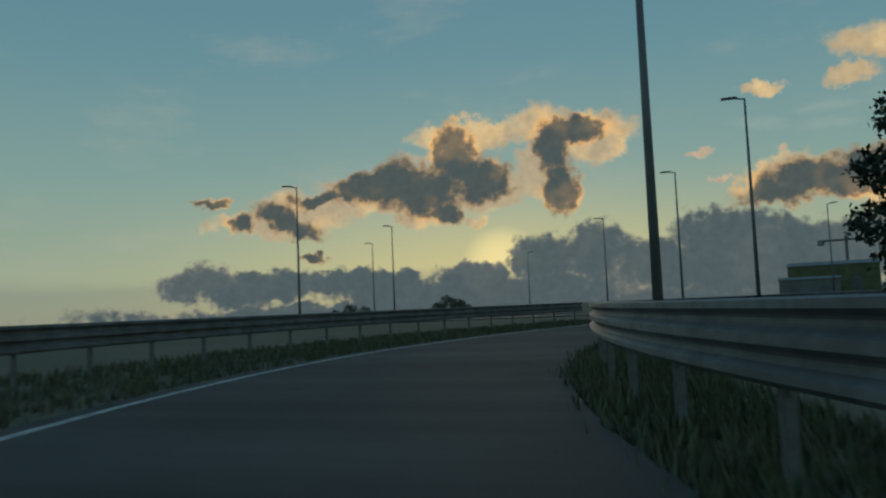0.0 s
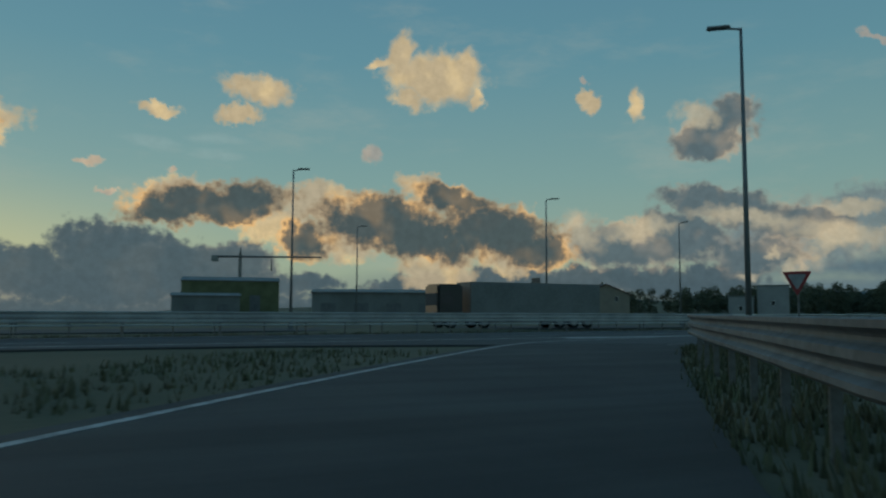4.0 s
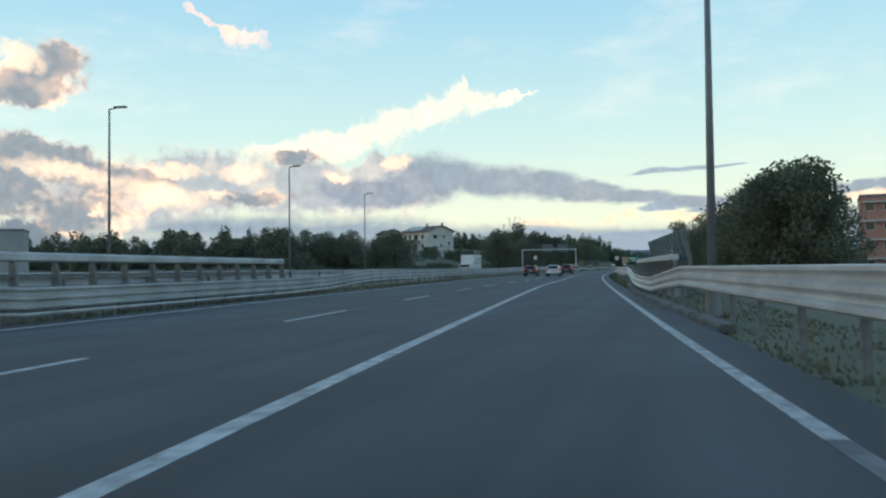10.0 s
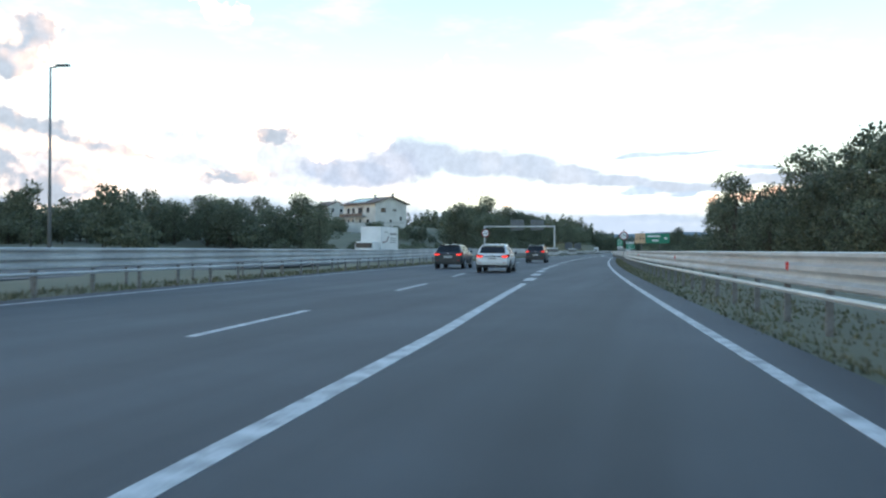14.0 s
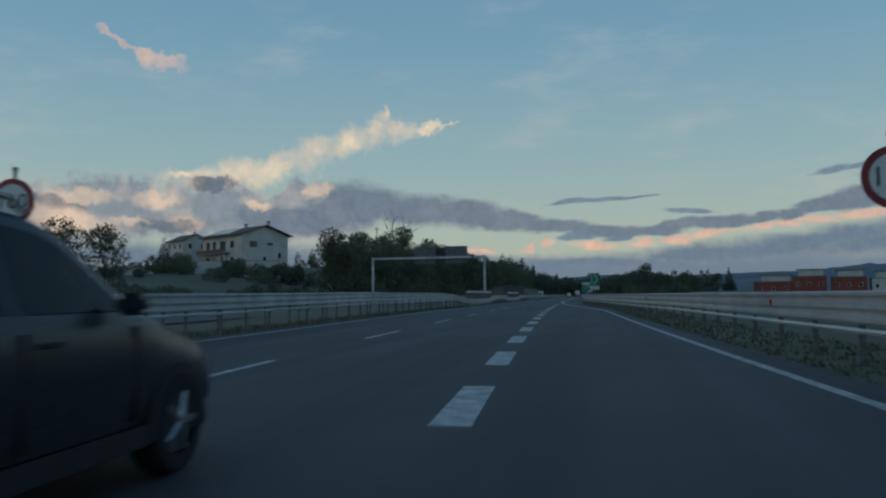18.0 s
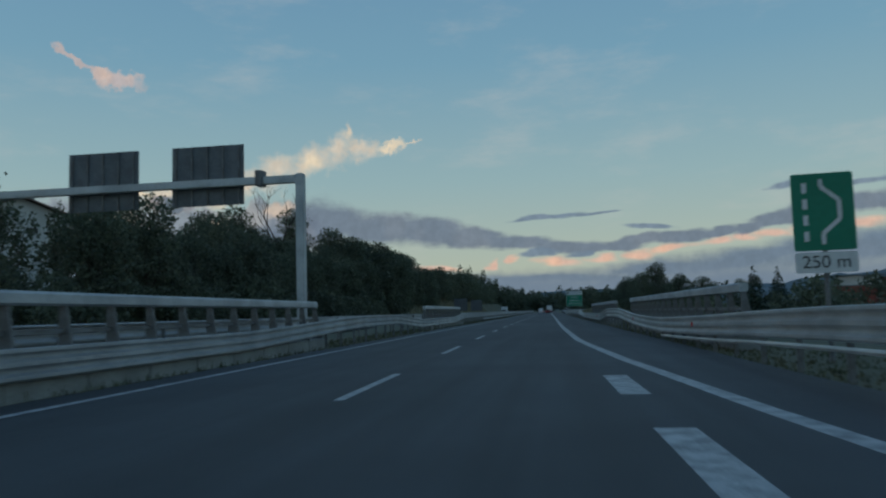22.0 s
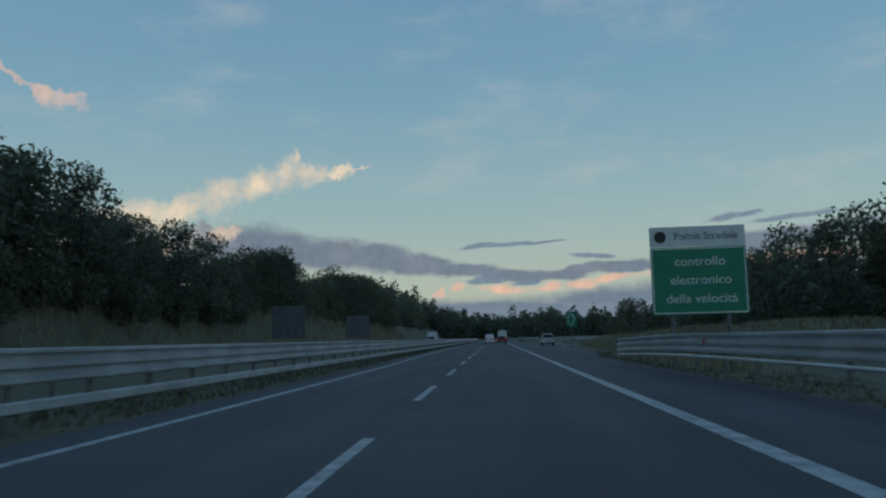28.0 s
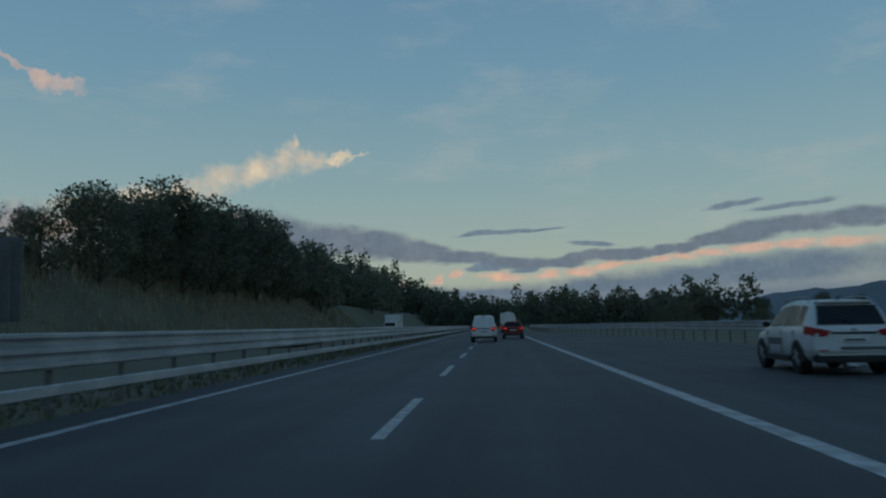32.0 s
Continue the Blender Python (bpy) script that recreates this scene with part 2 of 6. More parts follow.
def make_sky():
    world = bpy.data.worlds.new("dusk_sky")
    world.use_nodes = True
    scene.world = world
    g = Nodes(world.node_tree)
    co = g.add("ShaderNodeTexCoord").outputs["Generated"]
    way = g.vec("NORMALIZE", co)
    xyz = g.add("ShaderNodeSeparateXYZ")
    g.link(way, xyz.inputs[0])
    x, y, z = xyz.outputs
    az = g.math("MULTIPLY", g.math("ARCTAN2", g.math("MULTIPLY", x, -1.0), y), 57.29578)
    el = g.math("MULTIPLY", g.math("ARCSINE", z), 57.29578)
    sky = g.add("ShaderNodeTexSky")
    sky.sky_type = "NISHITA"
    sky.sun_disc = False
    sky.sun_elevation, sky.sun_rotation = radians(SUN_EL), radians(-SUN_AZ)
    sky.air_density, sky.dust_density, sky.ozone_density = 1.0, 0.25, 2.5
    # thin evening haze over the clear sky
    high = g.smooth(el, -2.0, 60.0)
    veil = g.ramp(g.math("DIVIDE", g.math("ADD", el, 2.0), 62.0, clamp=True),
                  [(0.0, (0.44, 0.42, 0.30)), (0.09, (0.385, 0.425, 0.345)), (0.19, (0.275, 0.385, 0.385)), (0.33, (0.170, 0.310, 0.39)), (0.55, (0.110, 0.225, 0.355)), (1.0, (0.075, 0.155, 0.28))])
    col = g.mix(SKY_VEIL, g.vec("SCALE", sky.outputs[0], scale=SKY_GAIN), g.vec("SCALE", veil, scale=10.0))
    # high wisps
    streak = g.vec("MULTIPLY", way, (5.0, 5.0, 16.0))
    wisp = g.smooth(g.noise(streak, 1.0, 7.0, 0.62), 0.50, 0.78, 0.0, 0.30)
    col = g.mix(wisp, col, rgba((4.6, 4.3, 3.9)))
    # the glow where the sun has just gone behind the low bank
    a = radians(SUN_AZ)
    towards = Vector((-math.sin(a), math.cos(a), math.tan(radians(3.0)))).normalized()
    near = g.vec("DOT_PRODUCT", way, tuple(towards), out=1)
    across = g.smooth(g.math("ABSOLUTE", g.math("SUBTRACT", az, SUN_AZ)), 34.0, 0.0, 0.0, 0.55)
    col = g.mix(g.math("MULTIPLY", across, g.smooth(el, 11.0, 1.0)), col, rgba((8.0, 6.2, 2.7)))
    col = g.mix(g.smooth(near, 0.9984, 1.0, 0.0, 0.6), col, rgba((12.0, 9.0, 4.4)))
    # billows push the outlines about
    w1 = g.vec("SUBTRACT", g.noise(way, 15.0, 3.0, 0.6, 1), (0.5, 0.5, 0.5))
    w2 = g.vec("SUBTRACT", g.noise(way, 60.0, 3.0, 0.65, 1), (0.5, 0.5, 0.5))
    push = g.vec("ADD", g.vec("SCALE", w1, scale=2.8), g.vec("SCALE", w2, scale=1.4))
    here = g.add("ShaderNodeCombineXYZ")
    g.link(az, here.inputs[0])
    g.link(el, here.inputs[1])
    billowy = g.vec("ADD", here.outputs[0], push)
    drawn = g.vec("MULTIPLY", way, (1.0, 1.0, 3.5))
    w3 = g.vec("SUBTRACT", g.noise(drawn, 9.0, 3.5, 0.55, 1), (0.5, 0.5, 0.5))
    streaky = g.vec("ADD", here.outputs[0], g.vec("MULTIPLY", w3, (7.0, 1.5, 0.0)))
    a = radians(SUN_AZ)
    to_sun = Vector((-math.sin(a), math.cos(a), 0.05)).normalized()
    thick = g.noise(way, 17.0, 5.0, 0.56)
    folds = g.noise(way, 11.0, 3.0, 0.5)
    ahead = g.noise(g.vec("ADD", way, tuple(to_sun * 0.022 - Vector((0, 0, 0.016)))), 11.0, 3.0, 0.5)
    lit = g.smooth(g.math("SUBTRACT", folds, ahead), -0.03, 0.13)
    fine = g.noise(way, 95.0, 5.0, 0.6)
    near_sun = g.smooth(g.vec("DOT_PRODUCT", way, tuple(to_sun), out=1), -0.1, 0.95, 0.55, 1.15)
    for kind in ("veil", "cream", "honey", "peach", "haze", "lilac", "pink", "stratus", "bank", "grey", "warm", "amber", "dark", "sliver"):
        field = None
        layered = kind in ("haze", "pink", "stratus", "sliver", "veil")
        place = streaky if layered else billowy
        for name, blobs in CLOUDS:
            if name != kind:
                continue
            for a, e, ra, re, turn in blobs:
                m = g.add("ShaderNodeMapping", vector_type="TEXTURE")
                m.inputs["Location"].default_value = (a, e, 0)
                m.inputs["Rotation"].default_value = (0, 0, radians(turn))
                m.inputs["Scale"].default_value = (ra * SPREAD.get(kind, 1.36), re * SPREAD.get(kind, 1.36), 1)
                if field is not None:  # one blob after another keeps the shader's stack small
                    n = g.add("ShaderNodeVectorMath", operation="MULTIPLY_ADD")
                    g.link(field, n.inputs[0])
                    n.inputs[1].default_value = (1e-6, 1e-6, 0)
                    g.link(place, n.inputs[2])
                    place = n.outputs[0]
                g.link(place, m.inputs[0])
                flat = g.vec("MULTIPLY", m.outputs[0], (1, 1, 0))
                d = g.vec("LENGTH", flat, out=1)
                if field is None:
                    field = d
                else:
                    n = g.add("ShaderNodeMath", operation="SMOOTH_MIN")
                    g.link(field, n.inputs[0])
                    g.link(d, n.inputs[1])
                    n.inputs[2].default_value = 0.3
                    field = n.outputs[0]
        bright, body, soft, cover, inside, rim = LOOKS[kind]
        rough = g.math("ADD", field, g.math("MULTIPLY", g.math("SUBTRACT", thick, 0.5), 0.45 if layered else 0.9))
        rough = g.math("ADD", rough, g.math("MULTIPLY", g.math("SUBTRACT", fine, 0.5), 0.26 if layered else 0.62))
        mask = g.smooth(rough, 1.10, 1.10 - soft, 0.0, cover)
        thin = g.smooth(rough, 0.55, 1.0)
        share = g.math("ADD", g.math("MULTIPLY", lit, inside), g.math("MULTIPLY", thin, g.math("MULTIPLY_ADD", lit, rim, rim * 0.35)), clamp=True)
        share = g.math("MULTIPLY", share, near_sun, clamp=True)
        tone = g.mix(share, rgba([v * 10 for v in body]), rgba([v * 10 for v in bright]))
        tone = g.vec("SCALE", tone, scale=g.smooth(fine, 0.3, 0.7, 0.92, 1.08))
        col = g.mix(mask, col, tone)
        if kind == "pink":  # dull haze along the horizon, thinner towards the sun
            edge = g.math("MULTIPLY_ADD", g.noise(drawn, 4.0, 3.0, 0.5), 2.6, 1.5)
            low = g.smooth(g.math("SUBTRACT", el, edge), 0.35, -0.9, 0.0, 0.86)
            low = g.math("MULTIPLY", low, g.smooth(near, 0.2, 0.95, 1.0, 0.35))
            col = g.mix(low, col, rgba((1.4, 1.8, 2.25)))
    back = g.add("ShaderNodeBackground")
    g.link(col, back.inputs[0])
    back.inputs[1].default_value = 0.1
    out = g.add("ShaderNodeOutputWorld")
    g.link(back.outputs[0], out.inputs[0])


SKY_GAIN, SKY_VEIL = 1.0, 0.84
make_sky()
sun = new("sun", bpy.data.lights.new("sun", "SUN"))
sun.data.energy, sun.data.angle, sun.data.color = 0.12, radians(12), (1.0, 0.72, 0.48)
a = radians(SUN_AZ)
sun.matrix_world = look((0, 0, 0), (math.sin(a), -math.cos(a), -math.sin(radians(SUN_EL + 3))))


# ---------------------------------------------------------------- materials
def surface(name, base, rough=0.7, metal=0.0, other=None, scale=3.0, fine=40.0, bump=0.0, vary=0.0, island=0.0, spec=0.5):
    """A surface with colour varied at two scales, uneven gloss and a fine relief; scales in cycles a metre."""
    m = bpy.data.materials.new(name)
    m.use_nodes = True
    g = Nodes(m.node_tree)
    co = g.add("ShaderNodeTexCoord").outputs["Object"]
    p = g.add("ShaderNodeBsdfPrincipled")
    other = other or [c * 0.72 for c in base]
    big = g.noise(co, scale, 4.0)
    small = g.noise(co, fine, 3.0)
    f = g.smooth(g.math("ADD", g.math("MULTIPLY", big, 0.7), g.math("MULTIPLY", small, 0.3)), 0.36, 0.64)
    col = g.mix(f, rgba(base), rgba(other))
    if vary:
        o = g.add("ShaderNodeObjectInfo").outputs["Random"]
        col = g.vec("SCALE", col, scale=g.math("MULTIPLY_ADD", o, vary * 2, 1 - vary))
    if island:
        o = g.add("ShaderNodeNewGeometry").outputs["Random Per Island"]
        col = g.vec("SCALE", col, scale=g.math("MULTIPLY_ADD", o, island * 2, 1 - island))
    g.link(col, p.inputs["Base Color"])
    g.put(p.inputs["Roughness"], g.math("MULTIPLY_ADD", small, 0.2, rough - 0.1, clamp=True))
    p.inputs["Metallic"].default_value = metal
    p.inputs["Specular IOR Level"].default_value = spec
    if bump:
        b = g.add("ShaderNodeBump")
        b.inputs["Strength"].default_value = bump
        b.inputs["Distance"].default_value = 0.02
        g.link(small, b.inputs["Height"])
        g.link(b.outputs[0], p.inputs["Normal"])
    o = g.add("ShaderNodeOutputMaterial")
    g.link(p.outputs[0], o.inputs[0])
    return m


def glow(name, colour, power):
    m = bpy.data.materials.new(name)
    m.use_nodes = True
    g = Nodes(m.node_tree)
    e = g.add("ShaderNodeEmission")
    e.inputs[0].default_value, e.inputs[1].default_value = rgba(colour), power
    o = g.add("ShaderNodeOutputMaterial")
    g.link(e.outputs[0], o.inputs[0])
    return m


def glass(name, tint):
    m = bpy.data.materials.new(name)
    m.use_nodes = True
    g = Nodes(m.node_tree)
    p = g.add("ShaderNodeBsdfPrincipled")
    p.inputs["Base Color"].default_value = rgba(tint)
    p.inputs["Roughness"].default_value = 0.04
    p.inputs["Specular IOR Level"].default_value = 0.5
    o = g.add("ShaderNodeOutputMaterial")
    g.link(p.outputs[0], o.inputs[0])
    return m


def asphalt(name, base, other, rough):
    """Road surface: streaks of wear along the lanes, patches, and a coarse stone grain."""
    m = surface(name, base, rough, other=other, scale=0.35, fine=60, bump=0.25)
    t = m.node_tree
    g = Nodes(t, keep=True)
    p = [n for n in t.nodes if n.type == "BSDF_PRINCIPLED"][0]
    old = p.inputs["Base Color"].links[0].from_socket
    co = [n for n in t.nodes if n.type == "TEX_COORD"][0].outputs["Object"]
    wear = g.noise(g.vec("MULTIPLY", co, (0.9, 0.03, 1.0)), 1.0, 3.0, 0.6)
    patch = g.noise(g.vec("MULTIPLY", co, (0.12, 0.05, 1.0)), 1.0, 2.0, 0.5)
    spots = g.smooth(g.noise(co, 1.7, 5.0, 0.7), 0.62, 0.75, 1.0, 0.78)
    k = g.math("MULTIPLY", g.smooth(wear, 0.3, 0.7, 0.74, 1.28), g.smooth(patch, 0.35, 0.65, 0.85, 1.15))
    g.link(g.vec("SCALE", old, scale=g.math("MULTIPLY", k, spots)), p.inputs["Base Color"])
    return m


ASPHALT = asphalt("asphalt", (0.050, 0.052, 0.055), (0.036, 0.038, 0.041), 0.74)
OLD_ASPHALT = asphalt("worn_asphalt", (0.060, 0.060, 0.058), (0.040, 0.040, 0.041), 0.85)
LINE = surface("road_paint", (0.50, 0.50, 0.49), 0.6, other=(0.20, 0.20, 0.20), scale=3.5, fine=30)
WORN_LINE = surface("worn_road_paint", (0.20, 0.20, 0.20), 0.7, other=(0.085, 0.087, 0.09), scale=2.2, fine=30)
GRASS = surface("rough_grass", (0.085, 0.090, 0.052), 0.95, other=(0.13, 0.12, 0.075), scale=0.10, fine=4, bump=0.8)
STRAW = surface("dry_grass_blades", (0.33, 0.29, 0.185), 0.9, other=(0.22, 0.205, 0.12), scale=0.3, fine=9, island=0.4)
BLADE = surface("grass_blades", (0.10, 0.112, 0.06), 0.9, other=(0.14, 0.13, 0.08), scale=0.4, fine=9, island=0.4)
NEW_STEEL = surface("pale_galvanised_steel", (0.56, 0.565, 0.55), 0.46, 0.4, other=(0.42, 0.425, 0.41), scale=0.9, fine=10, bump=0.05)
OLD_STEEL = surface("scuffed_dull_steel", (0.24, 0.25, 0.26), 0.6, 0.3, other=(0.15, 0.155, 0.16), scale=1.1, fine=9, bump=0.1)
LAMP_STEEL = surface("grey_lamp_steel", (0.21, 0.22, 0.23), 0.6, 0.4, other=(0.17, 0.175, 0.18), scale=0.5, fine=3)
STEEL = surface("galvanised_steel", (0.52, 0.535, 0.54), 0.55, 0.38, other=(0.36, 0.37, 0.38), scale=0.8, fine=14, bump=0.05, vary=0.06)
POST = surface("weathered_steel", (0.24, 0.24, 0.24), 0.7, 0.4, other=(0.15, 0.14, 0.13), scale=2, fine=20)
CONCRETE = surface("concrete", (0.33, 0.33, 0.31), 0.85, other=(0.22, 0.22, 0.21), scale=0.7, fine=18, bump=0.3)
KERB = surface("grimy_concrete", (0.13, 0.13, 0.125), 0.9, other=(0.07, 0.07, 0.07), scale=1.1, fine=16, bump=0.3)
BARK = surface("bark", (0.085, 0.066, 0.05), 0.9, other=(0.045, 0.036, 0.03), scale=4, fine=30, bump=0.8)
# green raised above plain foliage: veiling haze put into the colour
LEAF = surface("leaves", (0.14, 0.158, 0.102), 0.65, other=(0.098, 0.114, 0.074), scale=0.5, fine=6, island=0.35, vary=0.25)


def leafy(m):
    """Lets part of the light through the blades."""
    g = Nodes(m.node_tree, keep=True)
    p = [n for n in m.node_tree.nodes if n.type == "BSDF_PRINCIPLED"][0]
    o = [n for n in m.node_tree.nodes if n.type == "OUTPUT_MATERIAL"][0]
    t = g.add("ShaderNodeBsdfTranslucent")
    g.link(p.inputs["Base Color"].links[0].from_socket, t.inputs[0])
    x = g.add("ShaderNodeMixShader")
    x.inputs[0].default_value = 0.45
    g.link(p.outputs[0], x.inputs[1])
    g.link(t.outputs[0], x.inputs[2])
    g.link(x.outputs[0], o.inputs[0])


leafy(LEAF)
LEAF_DARK = surface("needles", (0.036, 0.058, 0.034), 0.7, other=(0.022, 0.038, 0.022), scale=0.6, fine=6, island=0.3, vary=0.15)
# distance haze is mixed into this blue-grey colour
HAZED_HILL = surface("far_hills", (0.125, 0.165, 0.185), 0.95, other=(0.10, 0.135, 0.15), scale=0.004, fine=0.03)
WALL_TAN = surface("tan_render", (0.30, 0.26, 0.21), 0.85, other=(0.24, 0.21, 0.175), scale=0.4, fine=12)
WALL_GREY = surface("grey_render", (0.33, 0.33, 0.33), 0.85, other=(0.27, 0.27, 0.275), scale=0.4, fine=12)
WALL_WHITE = surface("pale_render", (0.62, 0.60, 0.56), 0.85, other=(0.50, 0.48, 0.45), scale=0.4, fine=12)
ROOF = surface("clay_tiles", (0.17, 0.11, 0.085), 0.8, other=(0.11, 0.075, 0.06), scale=0.6, fine=8)
WINDOW = glass("window_glass", (0.02, 0.025, 0.03))
GREEN = surface("green_sign_sheet", (0.006, 0.215, 0.125), 0.45, other=(0.004, 0.18, 0.10), scale=1.0, fine=10)
WHITE = surface("white_sheet", (0.74, 0.74, 0.73), 0.45, other=(0.62, 0.62, 0.61), scale=1.0, fine=10)
# sign red toned down: part of the backlit dimness sits in the colour
RED = surface("red_sheet", (0.30, 0.03, 0.035), 0.5, other=(0.22, 0.025, 0.03), scale=1.5, fine=12)
REFLECTOR = surface("red_reflector", (0.85, 0.045, 0.03), 0.25)
BLACK = surface("black_print", (0.02, 0.02, 0.02), 0.5)
GREY_BACK = surface("grey_sheet_back", (0.16, 0.17, 0.18), 0.6, 0.3, scale=1.5, fine=10)
BEIGE = surface("beige_sheet", (0.70, 0.45, 0.27), 0.5, scale=1.5, fine=10)
RED_WALL = surface("red_brick_cladding", (0.30, 0.075, 0.05), 0.8, other=(0.22, 0.055, 0.04), scale=0.5, fine=6)
YELLOW = surface("yellow_render", (0.55, 0.43, 0.03), 0.8, other=(0.45, 0.34, 0.03), scale=0.6, fine=8)
SHED = surface("grey_sheet_cladding", (0.20, 0.21, 0.21), 0.6, 0.1, other=(0.14, 0.15, 0.15), scale=0.3, fine=5)
GREEN_NET = surface("green_scaffold_net", (0.16, 0.17, 0.09), 0.9, other=(0.11, 0.12, 0.06), scale=0.5, fine=5)
TYRE = surface("tyre_rubber", (0.018, 0.018, 0.019), 0.85)
TRIM = surface("black_plastic_trim", (0.025, 0.025, 0.027), 0.6)
RIM = surface("alloy_rim", (0.45, 0.45, 0.46), 0.35, 0.9)
TAIL = surface("red_lamp_lens", (0.35, 0.012, 0.012), 0.25)
TAIL_LIT = glow("lit_tail_lamp", (1.0, 0.06, 0.05), 0.6)
CAR_GLASS = glass("car_glass", (0.030, 0.036, 0.040))


# ---------------------------------------------------------------- building blocks
def tag_mesh(name, verts, faces, material, smooth=False):
    me = bpy.data.meshes.new(name)
    me.from_pydata([tuple(v) for v in verts], [], [tuple(f) for f in faces])
    if material:
        me.materials.append(material)
    if smooth:
        me.polygons.foreach_set("use_smooth", [True] * len(me.polygons))
    me.update()
    return me


def from_bm(name, bm, material, smooth=False):
    bmesh.ops.recalc_face_normals(bm, faces=bm.faces)
    me = bpy.data.meshes.new(name)
    bm.to_mesh(me)
    bm.free()
    me.materials.append(material)
    if smooth:
        me.polygons.foreach_set("use_smooth", [True] * len(me.polygons))
    return me


def part(name, bm, material, parent, label="", smooth=False):
    me = bm if isinstance(bm, bpy.types.Mesh) else from_bm(name, bm, material, smooth)
    ob = new(name, me)
    ob.parent = parent
    return tagged(ob, label)


def thing(name, m, label, category, group="", kind=""):
    ob = new(name)
    ob.matrix_world = m
    return tagged(ob, label, category, group, kind)


def box(bm, x0, x1, y0, y1, z0, z1, bevel=0.0):
    r = bmesh.ops.create_cube(bm, size=1, matrix=Matrix.LocRotScale(((x0 + x1) / 2, (y0 + y1) / 2, (z0 + z1) / 2), None, (x1 - x0, y1 - y0, z1 - z0)))
    if bevel:
        es = {e for v in r["verts"] for e in v.link_edges}
        bmesh.ops.bevel(bm, geom=list(es), offset=bevel, segments=2, affect="EDGES")
    return bm


def boxed(*a, bevel=0.0):
    return box(bmesh.new(), *a, bevel=bevel)


def rod(bm, p, q, r0, r1=None, sides=8):
    """A tapered round bar from p to q."""
    p, q = Vector(p), Vector(q)
    r1 = r0 if r1 is None else r1
    d = q - p
    m = Matrix.Translation((p + q) / 2) @ d.to_track_quat("Z", "Y").to_matrix().to_4x4()
    bmesh.ops.create_cone(bm, cap_ends=True, segments=sides, radius1=r0, radius2=r1, depth=d.length, matrix=m)
    return bm


def sweep(line, profile, closed=True):
    """Vertices and faces of a profile (off, z) carried along a line of (x, y, z, nx, ny)."""
    n = len(profile)
    verts, faces = [], []
    for x, y, z, nx, ny in line:
        for o, h in profile:
            verts.append((x + nx * o, y + ny * o, z + h))
    for i in range(len(line) - 1):
        for j in range(n if closed else n - 1):
            k = (j + 1) % n
            faces.append((i * n + j, i * n + k, (i + 1) * n + k, (i + 1) * n + j))
    if closed:
        faces.append(tuple(range(n - 1, -1, -1)))
        faces.append(tuple(range((len(line) - 1) * n, len(line) * n)))
    return verts, faces


# ---------------------------------------------------------------- the lie of the land
KNOT_X = [-14.31, -19.35, -24.39, -29.00, -32.92, -35.75, -37.61, -38.74, -39.55, -40.10, -40.63, -41.17, -41.71, -42.16, -42.51, -42.81, -43.11, -43.41, -43.71]


def edge_x(y):
    """x of the carriageway's inner edge line beside the median, at y."""
    i = (y + 20) / 40
    if i < 0:
        return KNOT_X[0] + i * (KNOT_X[1] - KNOT_X[0])
    if i > len(KNOT_X) - 2:
        return KNOT_X[-1] + (i - len(KNOT_X) + 1) * (KNOT_X[-1] - KNOT_X[-2])
    j = int(i)
    f = i - j
    p1, p2 = KNOT_X[j], KNOT_X[j + 1]
    p0 = KNOT_X[j - 1] if j else 2 * p1 - p2
    p3 = KNOT_X[j + 2] if j + 2 < len(KNOT_X) else 2 * p2 - p1
    return 0.5 * (2 * p1 + (p2 - p0) * f + (2 * p0 - 5 * p1 + 4 * p2 - p3) * f * f + (3 * p1 - p0 - 3 * p2 + p3) * f ** 3)


def ease(v, a, b):
    f = min(1.0, max(0.0, (v - a) / (b - a)))
    return f * f * (3 - 2 * f)


def table(y, pairs):
    """Piecewise linear value at y."""
    if y <= pairs[0][0]:
        return pairs[0][1]
    for (a, p), (b, q) in zip(pairs, pairs[1:]):
        if y <= b:
            return p + (q - p) * (y - a) / (b - a)
    return pairs[-1][1]


def along(y0, y1, off, step=4.0, z=0.0):
    """A line beside the carriageway: off metres to the right of the inner edge line (a number or a function of y)."""
    n = max(1, round((y1 - y0) / step))
    pts = []
    for i in range(n + 1):
        y = y0 + (y1 - y0) * i / n
        o = off(y) if callable(off) else off
        pts.append((edge_x(y) + o, y))
    return normals(pts, z)


def normals(pts, z=0.0):
    """Points with their right-hand normals."""
    out = []
    for i, (x, y) in enumerate(pts):
        a, b = pts[max(0, i - 1)], pts[min(len(pts) - 1, i + 1)]
        dx, dy = b[0] - a[0], b[1] - a[1]
        d = math.hypot(dx, dy)
        out.append((x, y, z, dy / d, -dx / d))
    return out


def hill(x, y):
    """Height of the ground."""
    off = x - edge_x(y)
    left = 5.0 * ease(-off, 22, 85) * ease(y, 150, 330) * (1 - 0.5 * ease(y, 700, 1200))
    bank = 4.0 * ease(-off, 20, 31) * ease(y, 350, 400)
    cut = 2.2 * ease(-off, 20, 28) * ease(y, 270, 330)
    right = 1.6 * ease(off, 13.2, 18.5) * ease(y, 402, 412) * (1 - 0.3 * ease(y, 425, 460)) * (1 - ease(y, 464, 482))
    bumps = 0.0
    if off < -8 or (off > 22 and y > 60):
        bumps = 0.35 * noise.noise(Vector((x * 0.05, y * 0.05, 0)))
    return -0.07 + left + bank + cut + right + bumps


def spread(stops):
    """Grid lines from (position, step) pairs."""
    out = [stops[0][0]]
    for (a, s), (b, _) in zip(stops, stops[1:]):
        n = max(1, round((b - a) / s))
        out += [a + (b - a) * (i + 1) / n for i in range(n)]
    return out


